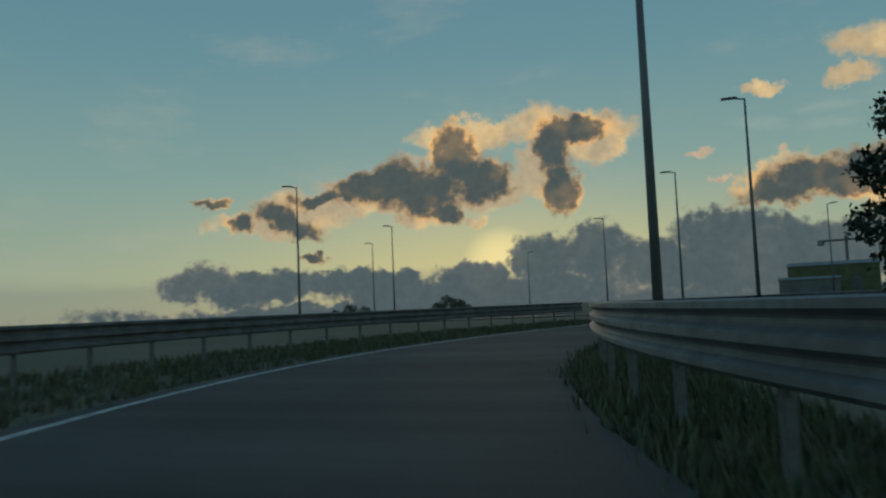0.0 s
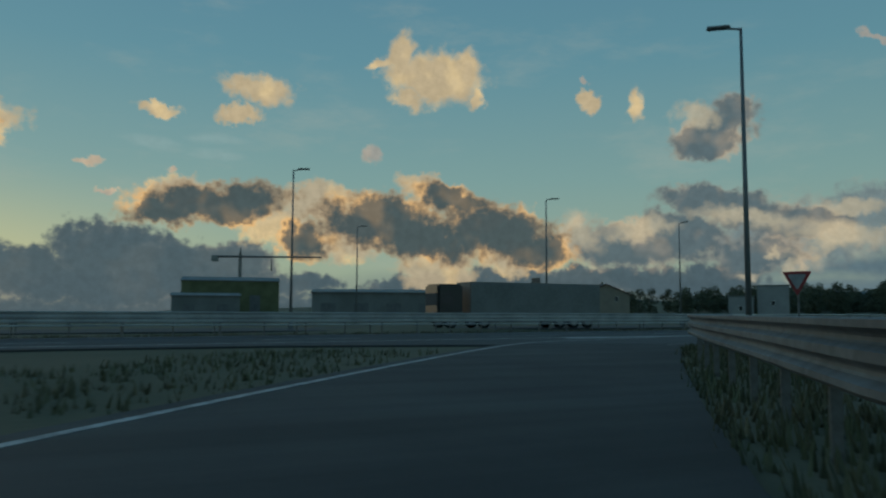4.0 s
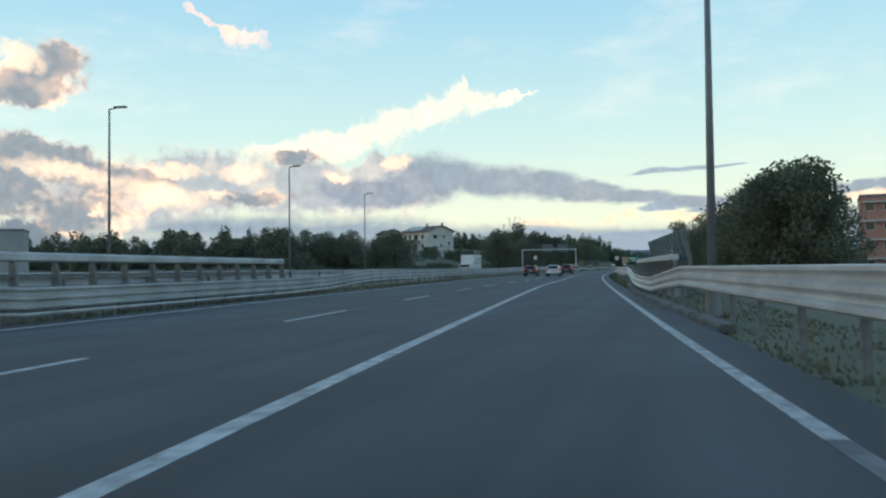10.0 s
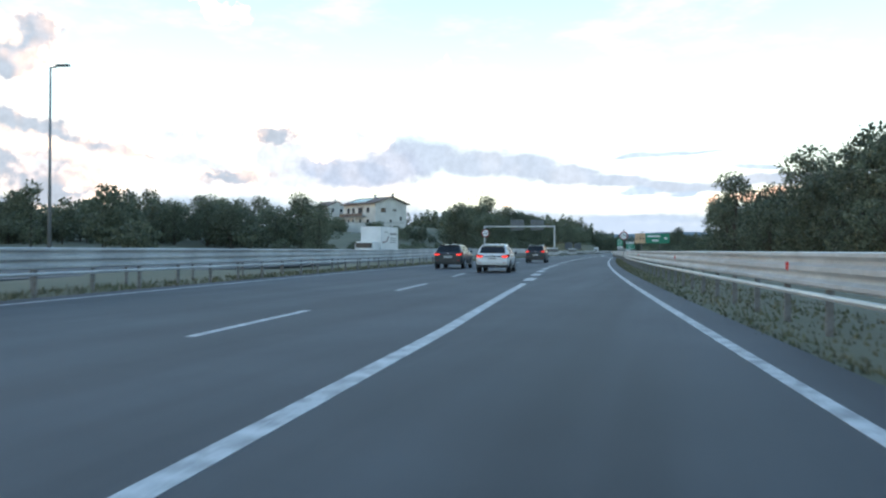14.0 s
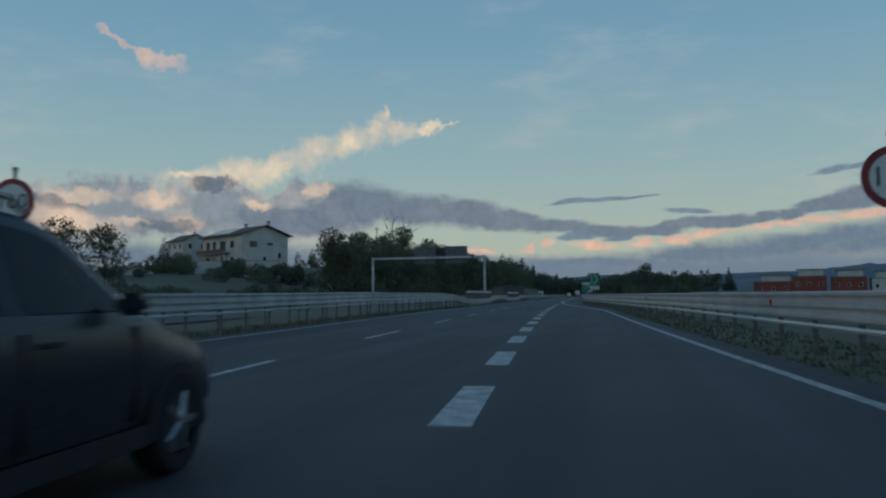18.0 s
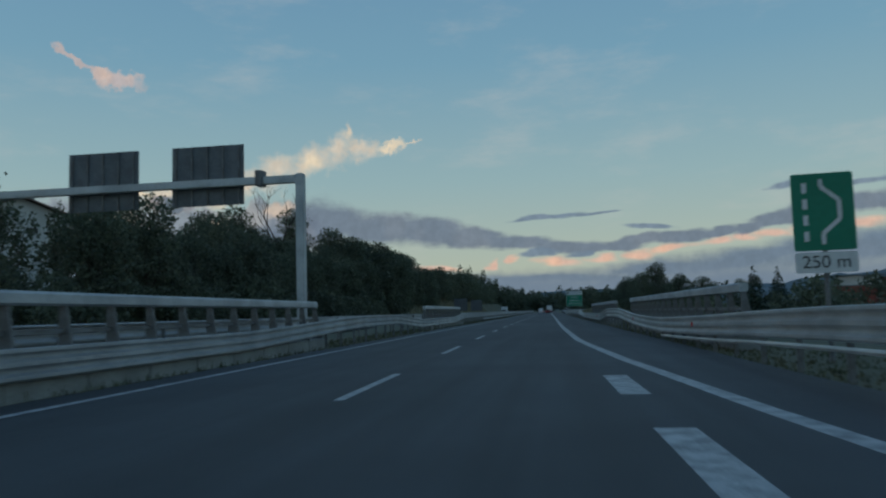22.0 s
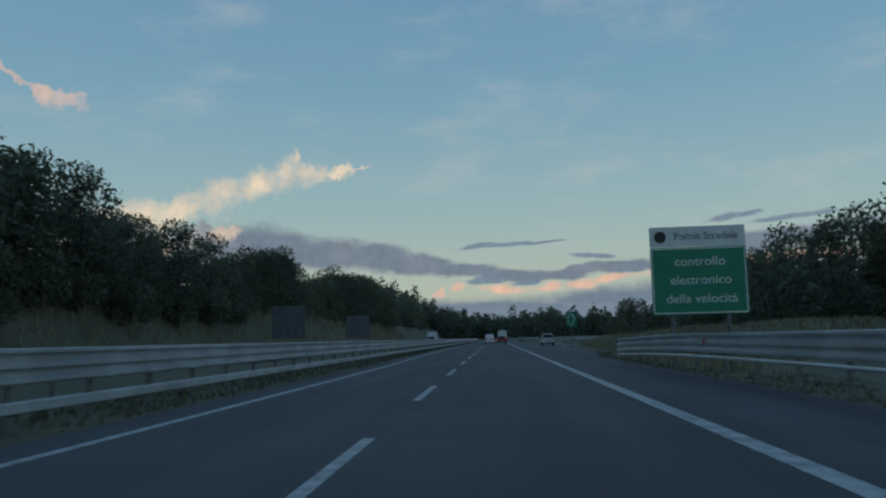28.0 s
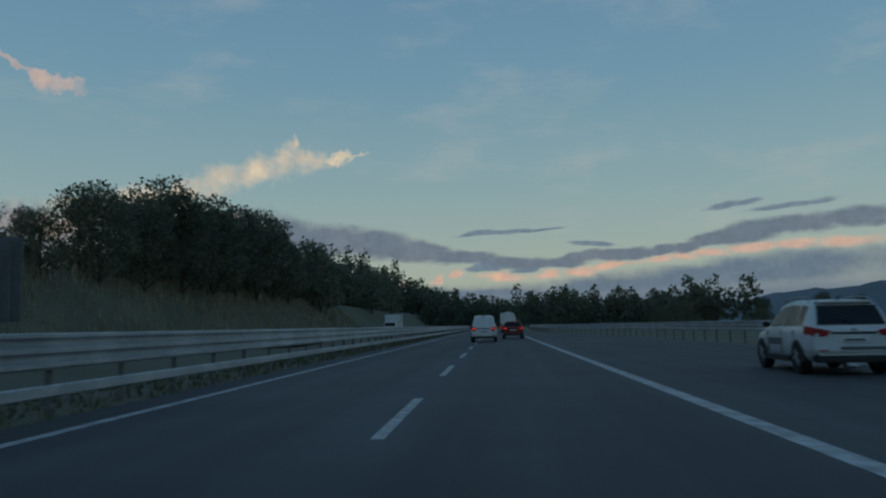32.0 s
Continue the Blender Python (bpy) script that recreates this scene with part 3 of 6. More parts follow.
def make_ground():
    us = spread([(-3500, 500), (-500, 40), (-120, 6), (-40, 3), (-14, 1.2), (30, 3), (90, 12), (300, 60), (700, 400), (3500, 1)])
    ys = spread([(-2500, 400), (-300, 25), (-60, 6), (640, 25), (1300, 300), (4600, 1)])
    verts = []
    for y in ys:
        e = edge_x(max(-300, min(1300, y)))
        for u in us:
            verts.append((e + u, y, hill(e + u, y)))
    n = len(us)
    faces = [(j * n + i, j * n + i + 1, (j + 1) * n + i + 1, (j + 1) * n + i) for j in range(len(ys) - 1) for i in range(n - 1)]
    tagged(new("ground", tag_mesh("ground", verts, faces, GRASS, True)), "rough grass and verge either side of the road", "ground", kind="structure")


def strip(name, line, left, right, material, label, category, z=0.0):
    """A flat band between two offsets from a line."""
    verts, faces = [], []
    for i, (x, y, _, nx, ny) in enumerate(line):
        l = left(y) if callable(left) else left
        r = right(y) if callable(right) else right
        verts += [(x + nx * l, y + ny * l, z), (x + nx * r, y + ny * r, z), (x + nx * r, y + ny * r, z - 0.12), (x + nx * l, y + ny * l, z - 0.12)]
        if i:
            a, b = i * 4 - 4, i * 4
            faces += [(a, a + 1, b + 1, b), (a + 1, a + 2, b + 2, b + 1), (a + 3, a, b, b + 3)]
    return tagged(new(name, tag_mesh(name, verts, faces, material)), label, category, kind="structure")


# the slip road runs under the ride
SLIP = [(64.45, -16.67), (58.85, -18.90), (53.30, -20.44), (47.80, -21.25), (42.36, -21.30), (36.95, -20.73), (31.56, -19.71), (26.16, -18.37), (20.90, -16.44), (15.97, -13.89), (0.00, -0.00), (-2.85, 4.98), (-4.93, 10.53)]
SLIP = [(64.5 + 11.3 * k, -16.7 + d) for k, d in ((5, 44), (4, 30), (3, 19), (2, 10.5), (1, 4.5))] + SLIP


def smoothed(pts, n=4):
    """A rounder line through the same points."""
    q = [Vector(p) for p in [pts[0]] + pts + [pts[-1]]]
    out = []
    for a, b, c, d in zip(q, q[1:], q[2:], q[3:]):
        for k in range(n):
            f = k / n
            out.append(tuple(0.5 * (2 * b + (c - a) * f + (2 * a - 5 * b + 4 * c - d) * f * f + (3 * b - a - 3 * c + d) * f ** 3)))
    return out + [tuple(pts[-1])]


SLIP = smoothed(SLIP)
PAVED_RIGHT = [(-300, 9.0), (-14, 9.0), (0, 14.0), (6, 15.4), (11, 14.6), (20, 13.7), (30, 13.3), (42, 12.9), (235, 12.9), (262, 11.0), (425, 11.2), (432, 12.8), (462, 13.4), (490, 17.6), (540, 17.6), (570, 11), (1400, 11)]
LANE_LINE = [(60, 3.95), (90, 4.2), (110, 5.3), (125, 5.3), (150, 4.2), (190, 3.7), (260, 3.95), (300, 3.85), (1400, 3.8)]
MERGE_LINE = [(95, 8.0), (112, 8.45), (128, 8.5), (150, 8.0), (1400, 8.0)]
DASH_AT = [(-20, -208.8), (0, 25.2), (2, 46.4), (5, 80.9), (8, 110.3), (16, 204.3), (22, 273.9), (27, 330.9), (32, 383.0), (62, 684.5)]
RIGHT_LINE = [(k, 12.2 + 1.75 * math.exp((10 - k) / 11.0)) for k in range(3, 60, 2)] + [(228, 12.2), (252, 10.0), (261, 9.2), (270, 8.6), (281, 8.12), (300, 8.05), (1400, 8.0)]
INNER = [(-300, -1.0), (150, -1.1), (190, -0.75), (235, -0.7), (262, -0.1), (345, 0.05), (388, 0.45), (414, 0.5), (436, 0.1), (470, -0.05), (1400, 0.0)]
LEFT_RAIL = [(-300, -2.6), (150, -2.6), (190, -2.0), (236, -1.9), (262, -1.5), (1400, -1.5)]
RIGHT_RAIL = [(5, 17.2), (11, 15.7), (17, 14.9), (26, 14.2), (33, 13.6), (38, 13.4), (54, 13.4), (78, 13.2), (96, 13.9), (205, 13.9), (245, 12.2), (262, 11.2), (345, 11.3), (370, 11.6), (396, 11.5), (404, 11.05), (411, 10.6)]

make_ground()
strip("road_carriageway", along(-300, 1400, 0, 6), lambda y: table(y, INNER) - 0.9, lambda y: table(y, PAVED_RIGHT), ASPHALT, "dark grey asphalt carriageway with white markings", "road")
strip("road_far_carriageway", along(-300, 1400, -14.5, 10), -5, 4.5, ASPHALT, "asphalt of the opposite carriageway", "road")
strip("road_slip", normals(SLIP), -4.9, 1.7, OLD_ASPHALT, "worn asphalt slip road curving round", "road", z=-0.004)


def lines():
    """Painted markings: thin slabs on the asphalt."""
    def line(name, y0, y1, off, width, label, step=4.0, sheet=None):
        v, f = sweep(along(y0, y1, off, step, 0.0), [(-width / 2, 0.004), (width / 2, 0.004), (width / 2, -0.01), (-width / 2, -0.01)])
        return tagged(new(name, tag_mesh(name, v, f, sheet or LINE)), label, "road marking", kind="structure")

    line("trim_inner_line", -200, 900, lambda y: table(y, INNER), 0.17, "solid white inner edge line")
    line("trim_outer_line", 3, 48, lambda y: table(y, RIGHT_LINE), 0.17, "worn faded white outer edge line", 2.0, WORN_LINE)
    line("trim_outer_line", 48, 228, lambda y: table(y, RIGHT_LINE), 0.17, "solid white outer edge line", 2.0)
    line("trim_outer_line", 228, 900, lambda y: table(y, RIGHT_LINE), 0.26, "broad solid white edge line", 3.0)
    line("trim_outer_line", -200, 7, 7.2, 0.2, "solid white edge line before the junction")
    line("trim_merge_line", 5, 128, lambda y: table(y, MERGE_LINE), 0.21, "broad solid white line beside the merging lane")
    root = thing("lane_dashes", Matrix(), "white dashed lane line", "road marking", kind="structure")
    v, f = sweep([(0, 0, 0, 1, 0), (0, 4.5, 0, 1, 0)], [(-0.075, 0.004), (0.075, 0.004), (0.075, -0.01), (-0.075, -0.01)])
    me = tag_mesh("dash", v, f, LINE)
    for i in range(-20, 62):
        y = table(i, DASH_AT)
        x = edge_x(y) + table(y, LANE_LINE)
        o = part("dash", me, LINE, root)
        o.matrix_world = pose(x, y, 0, 0, 0, math.degrees(math.atan2(x - edge_x(y + 4.5) - table(y + 4.5, LANE_LINE), 4.5)))
    root = thing("merge_dashes", Matrix(), "short broad white dashes of the merging lane", "road marking", kind="structure")
    v, f = sweep([(0, 0, 0, 1, 0), (0, 3.0, 0, 1, 0)], [(-0.2, 0.004), (0.2, 0.004), (0.2, -0.01), (-0.2, -0.01)])
    me = tag_mesh("merge_dash", v, f, LINE)
    y = 130.6
    while y < 264:
        o = part("merge_dash", me, LINE, root)
        o.matrix_world = pose(edge_x(y) + table(y, MERGE_LINE), y, 0, 0, 0, math.degrees(math.atan2(edge_x(y) - edge_x(y + 3), 3)))
        y += 6.0
    for off, w, label in ((-4.45, 0.16, "worn white edge line of the slip road"),):
        pts = normals(SLIP)
        v, f = sweep(pts, [(off - w / 2, 0.002), (off + w / 2, 0.002), (off + w / 2, -0.01), (off - w / 2, -0.01)])
        tagged(new("trim_slip_line", tag_mesh("trim_slip_line", v, f, LINE)), label, "road marking", kind="structure")


lines()

# ---------------------------------------------------------------- crash barriers
WAVE = [(0.0, 1.15), (0.085, 1.165), (0.12, 1.15), (0.12, 1.09), (0.045, 1.045), (0.03, 1.02), (0.03, 0.985), (0.045, 0.965), (0.12, 0.92), (0.12, 0.84), (0.045, 0.79), (0.03, 0.765), (0.03, 0.735), (0.045, 0.71), (0.12, 0.66), (0.12, 0.60),
        (0.075, 0.555), (0.06, 0.56), (0.105, 0.61), (0.105, 0.655), (0.02, 0.71), (0.015, 0.765), (0.105, 0.85), (0.105, 0.91), (0.015, 0.975), (0.015, 1.02), (0.10, 1.10), (0.0, 1.12)]
WAVE = [(o, 1.16 - (1.16 - z) * 0.88) for o, z in WAVE]
RUB = [(0.0, 0.40), (0.06, 0.38), (0.06, 0.24), (0.0, 0.22)]
LIP = [(0.02, 0.555), (0.10, 0.55), (0.115, 0.52), (0.10, 0.475), (0.02, 0.48)]


def post_mesh():
    bm = boxed(-0.05, 0.05, -0.03, 0.03, -0.4, 1.08, bevel=0.006)
    box(bm, -0.012, 0.012, -0.06, 0.06, 0.55, 0.7)
    return from_bm("post", bm, POST)


POST_MESH = post_mesh()


def barrier(name, line, side, label, posts=2.25, rub=None, span=6, metal=None):
    """A three-wave steel barrier; side is +1 where its face looks right of the line, -1 left; rub(y): the profile of the lower rail there."""
    metal = metal or STEEL
    root = thing(name, Matrix(), label, "guard rail")
    for i in range(0, len(line) - 1, span):
        seg = line[i:i + span + 1]
        v, f = sweep(seg, [(side * o, h) for o, h in WAVE])
        part("beam", tag_mesh("beam", v, f, metal), metal, root)
        low = rub(seg[0][1]) if rub else None
        if low:
            v, f = sweep(seg, [(side * o, h) for o, h in low])
            part("rub_rail", tag_mesh("rub_rail", v, f, metal), metal, root)
    run, nxt = 0.0, 0.0
    for (x0, y0, z0, nx, ny), (x1, y1, z1, _, _) in zip(line, line[1:]):
        d = math.hypot(x1 - x0, y1 - y0)
        while nxt < run + d:
            k = (nxt - run) / d
            o = part("post", POST_MESH, POST, root)
            o.matrix_world = pose(x0 + (x1 - x0) * k - nx * side * 0.09, y0 + (y1 - y0) * k - ny * side * 0.09, z0 + (z1 - z0) * k, 0, 0, math.degrees(math.atan2(-nx, ny)) + 90)
            nxt += posts
        run += d
    return root


LEFT_DROP = [(50, 0), (57, -0.36), (78, -0.36), (86, 0), (150, 0), (170, 0.15), (195, 0.17), (212, 0.27), (244, 0.27), (256, -0.36), (273, -0.36), (285, 0), (295, 0), (303, -0.36), (321, -0.36), (331, 0)]
RIGHT_DROP = [(64.5, 0), (71.5, -0.40), (91, -0.40), (95, -0.27), (98, -0.15), (101, 0), (258, 0), (266, -0.08), (274, -0.28), (281, -0.40), (288, -0.36), (298, 0), (306, 0), (314, -0.38), (346, -0.38), (362, 0), (404, 0), (411, -0.15)]


def dropped(line, drop):
    return [(x, y, table(y, drop), nx, ny) for x, y, _, nx, ny in line]


barrier("median_guard_rail", dropped(along(-24, 650, lambda y: table(y, LEFT_RAIL), 4.5), LEFT_DROP), 1, "weathered triple-wave steel guard rail along the median", rub=lambda y: LIP if y < 236 else None if y < 340 else RUB)
barrier("opposite_guard_rail", along(-24, 400, lambda y: table(y, LEFT_RAIL) - 2.2, 6), -1, "grey guard rail facing the opposite carriageway", posts=4.5)
barrier("verge_guard_rail", dropped(along(5, 411, lambda y: table(y, RIGHT_RAIL), 4.2), RIGHT_DROP), -1, "pale galvanised guard rail along the grass verge", metal=NEW_STEEL, rub=lambda y: LIP if 97 < y < 262 or y > 350 else None)
barrier("lay_by_guard_rail", along(462, 640, lambda y: table(y, [(462, 19.8), (500, 19.4), (540, 17), (575, 12.5), (900, 12.5)]), 4.5), -1, "guard rail curving behind the lay-by")
RAIL_OFF = [(-60, 1.95), (4, 2.0), (12, 2.4), (24, 2.4), (34, 1.97), (44, 1.95), (50, 2.25), (200, 2.25)]
inside = [(x + nx * table(x, RAIL_OFF), y + ny * table(x, RAIL_OFF)) for x, y, _, nx, ny in normals(SLIP) if y < -0.6]
barrier("slip_guard_rail", [(x, y, -0.02 * ease(x, -1, 5), nx, ny) for x, y, _, nx, ny in normals(inside + [(edge_x(5) + 17.2, 5.0)])], -1, "scuffed pale guard rail inside the slip road bend", metal=OLD_STEEL)
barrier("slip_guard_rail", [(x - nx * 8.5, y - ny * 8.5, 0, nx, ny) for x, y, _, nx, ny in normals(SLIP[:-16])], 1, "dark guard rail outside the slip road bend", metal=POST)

# ---------------------------------------------------------------- street lamps
def lamp_mast():
    root = thing("street_lamp", Matrix(), "tall slim grey steel street lamp beside the road", "street lamp", "lamps along the junction")
    part("pole", rod(bmesh.new(), (0, 0, -0.3), (0, 0, 11.27), 0.115, 0.05, 12), LAMP_STEEL, root, smooth=True)
    part("base", rod(bmesh.new(), (0, 0, -0.2), (0, 0, 0.5), 0.19, 0.17, 12), LAMP_STEEL, root)
    part("arm", rod(bmesh.new(), (0, 0, 11.22), (0.75, 0, 11.35), 0.045, 0.04), LAMP_STEEL, root)
    bm = boxed(0.35, 1.15, -0.15, 0.15, 11.29, 11.39, bevel=0.03)
    part("lamp_head", bm, LAMP_STEEL, root, "flat grey lamp head")
    return root


LAMPS = [(11.2, -47.5, 300), (0.9, -18.9, 270), (22.83, -14.48, 270), (-29.7, -28.7, 270), (-32.5, -3.6, 64), (-36.5, 20.2, 60), (1.4, 4.0, 230),
         (-80.7, -50.1, 105), (-64.8, 12.1, 60), (-45.1, 81.2, 8), (-47.8, 109.0, 8), (-10.85, 62.0, 178), (-7.12, 33.6, 176), (48.7, -17.7, 270), (-51.6, 136.7, 8), (-45.0, 43.2, 12), (-39.9, -64.4, 290), (-20.1, -52.7, 290)]
first = lamp_mast()
first.matrix_world = pose(*LAMPS[0][:2], 0, 0, 0, LAMPS[0][2])
for x, y, r in LAMPS[1:]:
    copy_thing(first, pose(x, y, 0, 0, 0, r))


# ---------------------------------------------------------------- trees
def leaf_cloud(name, lobes, count, size, material, seed):
    """Many small leaf blades set in lobes: (x, y, z, rx, ry, rz)."""
    rng = np.random.default_rng(seed)
    vol = np.array([a[3] * a[4] * a[5] for a in lobes])
    pick = rng.choice(len(lobes), count, p=vol / vol.sum())
    L = np.array(lobes)[pick]
    d = rng.normal(size=(count, 3))
    d /= np.linalg.norm(d, axis=1)[:, None]
    r = rng.uniform(0.25, 1.0, count) ** 0.45 * rng.normal(1.0, 0.09, count)
    c = L[:, :3] + d * r[:, None] * L[:, 3:]
    u = rng.normal(size=(count, 3))
    u /= np.linalg.norm(u, axis=1)[:, None]
    w = np.cross(u, rng.normal(size=(count, 3)))
    w /= np.linalg.norm(w, axis=1)[:, None]
    s = size * rng.uniform(0.55, 1.35, count)[:, None]
    v = np.stack([c - u * s, c + w * s * 0.55, c + u * s * 1.1, c - w * s * 0.55], 1).reshape(-1, 3)
    f = np.arange(count * 4).reshape(-1, 4)
    return tag_mesh(name, v.tolist(), f.tolist(), material)


def tree(name, label, height, width, seed, bare=0.25, count=2600, size=0.26, material=None, kind="round"):
    rng = random.Random(seed)
    root = thing(name, Matrix(), label, "tree")
    bm = bmesh.new()
    top = height * (0.8 if kind != "slim" else 0.95)
    lean = (rng.uniform(-0.4, 0.4), rng.uniform(-0.4, 0.4))
    steps = [Vector((lean[0] * k * k, lean[1] * k * k, top * k)) for k in (0, 0.25, 0.5, 0.75, 1)]
    r = 0.022 * height
    for i in range(4):
        rod(bm, steps[i] - Vector((0, 0, 0.4 if not i else 0)), steps[i + 1], r * (1 - 0.22 * i), r * (0.8 - 0.22 * i), 7)
    lobes = []
    n = {"round": 11, "slim": 9, "cone": 12, "bush": 7, "dense": 20}[kind]
    for i in range(n):
        k = (i + 0.5) / n
        z = height * (bare + (1 - bare) * k)
        a = i * 2.4 + rng.uniform(-0.5, 0.5)
        if kind == "cone":
            w = width * (1.05 - k) * 0.55
            lobes.append((0, 0, z, w + 0.15, w + 0.15, height / n * 0.75))
            continue
        if kind == "slim":
            w = width * (0.35 + 0.65 * math.sin(math.pi * min(1, k * 0.9 + 0.12)))
            lobes.append((math.cos(a) * w * 0.25, math.sin(a) * w * 0.25, z, w * 0.6, w * 0.6, height / n * 1.1))
            continue
        if kind == "dense":
            w = width * (0.20 + 0.30 * math.sin(math.pi * min(1, 0.12 + 0.80 * k)))
            lobes.append((math.cos(a) * w * 0.75, math.sin(a) * w * 0.75, z, w * 0.8, w * 0.8, height * 0.10))
            continue
        bulge = math.sin(math.pi * min(1.0, 0.18 + 0.80 * k)) * rng.uniform(0.75, 1.15)
        d = width * 0.5 * bulge
        q = Vector((math.cos(a) * d, math.sin(a) * d, z))
        w = width * rng.uniform(0.27, 0.42)
        lobes.append((q.x, q.y, q.z, w, w, w * rng.uniform(0.6, 0.85)))
        s = steps[min(3, int(4 * max(0.1, k * 0.8)))]
        rod(bm, s, q, r * 0.4, r * 0.1, 5)
    part("trunk", bm, BARK, root)
    part("crown", leaf_cloud("crown", lobes, count, size, material or LEAF, seed), material or LEAF, root)
    return root


KINDS = [
    tree("tree", "dense dark green broadleaf tree in the roadside wood", 10.0, 6.0, 1, 0.14, 3600, 0.2),
    tree("tree", "tall uneven broadleaf tree with an open crown", 11.5, 5.2, 2, 0.13, 3400, 0.2),
    tree("tree", "rounded dark green broadleaf tree", 9.0, 6.4, 3, 0.15, 3600, 0.2),
    tree("tree", "slim upright green poplar tree", 12.5, 2.7, 4, 0.1, 2400, 0.22, None, "slim"),
    tree("tree", "dark narrow fir tree", 9.0, 4.6, 5, 0.06, 2200, 0.2, LEAF_DARK, "cone"),
    tree("shrub", "low tangled roadside shrub", 3.2, 3.6, 6, 0.12, 1300, 0.17, None, "bush"),
    tree("tree", "dense dark rounded pine beside the slip road", 10.5, 5.4, 7, 0.03, 15000, 0.17, LEAF_DARK, "dense"),
]
for i, k in enumerate(KINDS):
    k.matrix_world = pose(-160 - 9 * i, 330, hill(-160 - 9 * i, 330))


def plant(kind, x, y, scale=1.0, turn=None):
    rng = random.Random(round(x * 37 + y * 91))
    o = copy_thing(KINDS[kind], pose(x, y, hill(x, y) - 0.05, 0, 0, turn if turn is not None else rng.uniform(0, 360)))
    s = scale * rng.uniform(0.9, 1.1)
    o.scale = (s, s, s * rng.uniform(0.92, 1.08))
    return o


def grove(y0, y1, off0, off1, count, seed, kinds=(0, 1, 2), lo=0.8, hi=1.15):
    rng = random.Random(seed)
    for i in range(count):
        y = y0 + (y1 - y0) * (i + rng.random()) / count
        plant(rng.choice(kinds), edge_x(y) + rng.uniform(off0, off1), y, rng.uniform(lo, hi))


grove(99, 117, 25, 29, 7, 1, (0, 1, 2, 0), 0.62, 0.76)
grove(108, 121, 24.3, 26.5, 7, 27, (0, 2), 0.72, 0.84)
grove(122, 146, 24.5, 29, 10, 25, (0, 2), 0.42, 0.52)
grove(147, 206, 24.5, 29, 17, 26, (0, 1, 2, 0), 0.60, 0.74)
grove(150, 215, 31, 40, 14, 18, (0, 1, 3, 2), 0.58, 0.72)
plant(0, edge_x(102.5) + 24.6, 102.5, 0.72)
plant(2, edge_x(107) + 25.2, 107, 0.76)
plant(4, edge_x(288.5) + 16.4, 288.5, 0.36)
grove(80, 99, 24, 30, 6, 12, (0, 5, 5), 0.45, 0.6)
for x, y, k in ((-84, 234, 1.0), (-79, 231, 0.85), (-89, 233, 0.95), (-96, 229, 0.82), (-103, 232, 0.88), (-109, 230, 0.86), (-114, 233, 0.85)):
    plant(2 if k < 1 else 0, x, y, k)
grove(216, 290, -44, -25, 26, 15, (5,), 0.5, 0.8)
grove(222, 262, -190, -50, 60, 16, (5,), 1.1, 1.7)
grove(296, 330, -90, -40, 20, 17, (5,), 0.5, 0.8)
grove(288, 400, -34, -23, 26, 4, (0, 1, 2), 0.72, 0.98)
grove(400, 470, -34, -25, 14, 20, (0, 1, 2), 0.54, 0.7)
for k in range(8):
    y = 392 + 4.1 * k
    x = edge_x(y) - (25.6, 28.2)[k % 2]
    plant((2, 0, 1)[k % 3], x, y, (14.0 - 0.1 * k - hill(x, y)) / (9.4, 10.4, 11.2)[k % 3])
grove(335, 410, -48, -34, 14, 5, (0, 1, 2), 0.9, 1.15)
grove(410, 480, -48, -36, 12, 22, (0, 1, 2), 0.6, 0.76)
WOOD_TOP = [(466, 11.5), (480, 12), (486, 15), (506, 14.8), (511, 9.6), (520, 9.8), (526, 13), (534, 14.4), (545, 16.6), (558, 15.8), (578, 16.8), (588, 13)]
TALL = (10.4, 11.2, 9.4)
for k in range(44):
    y = 468 + 2.75 * k
    off = (-27.2, -30.0, -33.0)[k % 3] - 0.8 * math.sin(k * 2.1)
    x = edge_x(y) + off
    top = table(y, WOOD_TOP) * (1.0, 0.97, 0.93)[k % 3]
    plant((0, 2, 1)[k % 3], x, y, (top - hill(x, y)) / TALL[(0, 2, 1)[k % 3]])
BANK_TOP = [(402, 13), (412, 14.4), (428, 14.4), (440, 13), (456, 11.2), (468, 11)]
for k in range(26):
    y = 402 + 2.6 * k
    x = edge_x(y) + (-25.2, -28.4, -31.5)[k % 3] - 0.7 * math.sin(k * 1.7)
    plant((1, 0, 2)[k % 3], x, y, (table(y, BANK_TOP) - hill(x, y)) / (TALL[1], TALL[0], TALL[2])[k % 3])
grove(292, 402, -25.5, -21.5, 46, 31, (5,), 0.8, 1.25)
grove(402, 470, -27, -24, 20, 32, (5,), 0.7, 1.1)
grove(300, 396, -29, -25, 22, 33, (0, 2), 0.55, 0.75)
plant(2, -12.5, 428, 0.78, 30)
plant(0, -10.5, 424, 0.9, 70)
plant(2, -16.5, 432, 0.5, 80)
grove(424, 450, 21, 30, 14, 35, (5, 5, 2), 0.5, 0.72)
plant(0, -12, 452, 0.6, 10)
grove(412, 470, 23, 36, 14, 34, (0, 1, 5, 2), 0.42, 0.6)
grove(430, 520, 34, 60, 10, 8, (0, 2, 5), 0.5, 0.8)
grove(404, 428, 22, 30, 6, 9, (0, 1), 0.42, 0.55)
grove(575, 690, 30, 80, 28, 24, (5, 5, 5, 0), 0.42, 0.62)
grove(395, 450, 19, 30, 9, 10, (5,), 0.7, 1.2)
grove(272, 360, 17, 26, 12, 13, (5,), 0.5, 0.9)
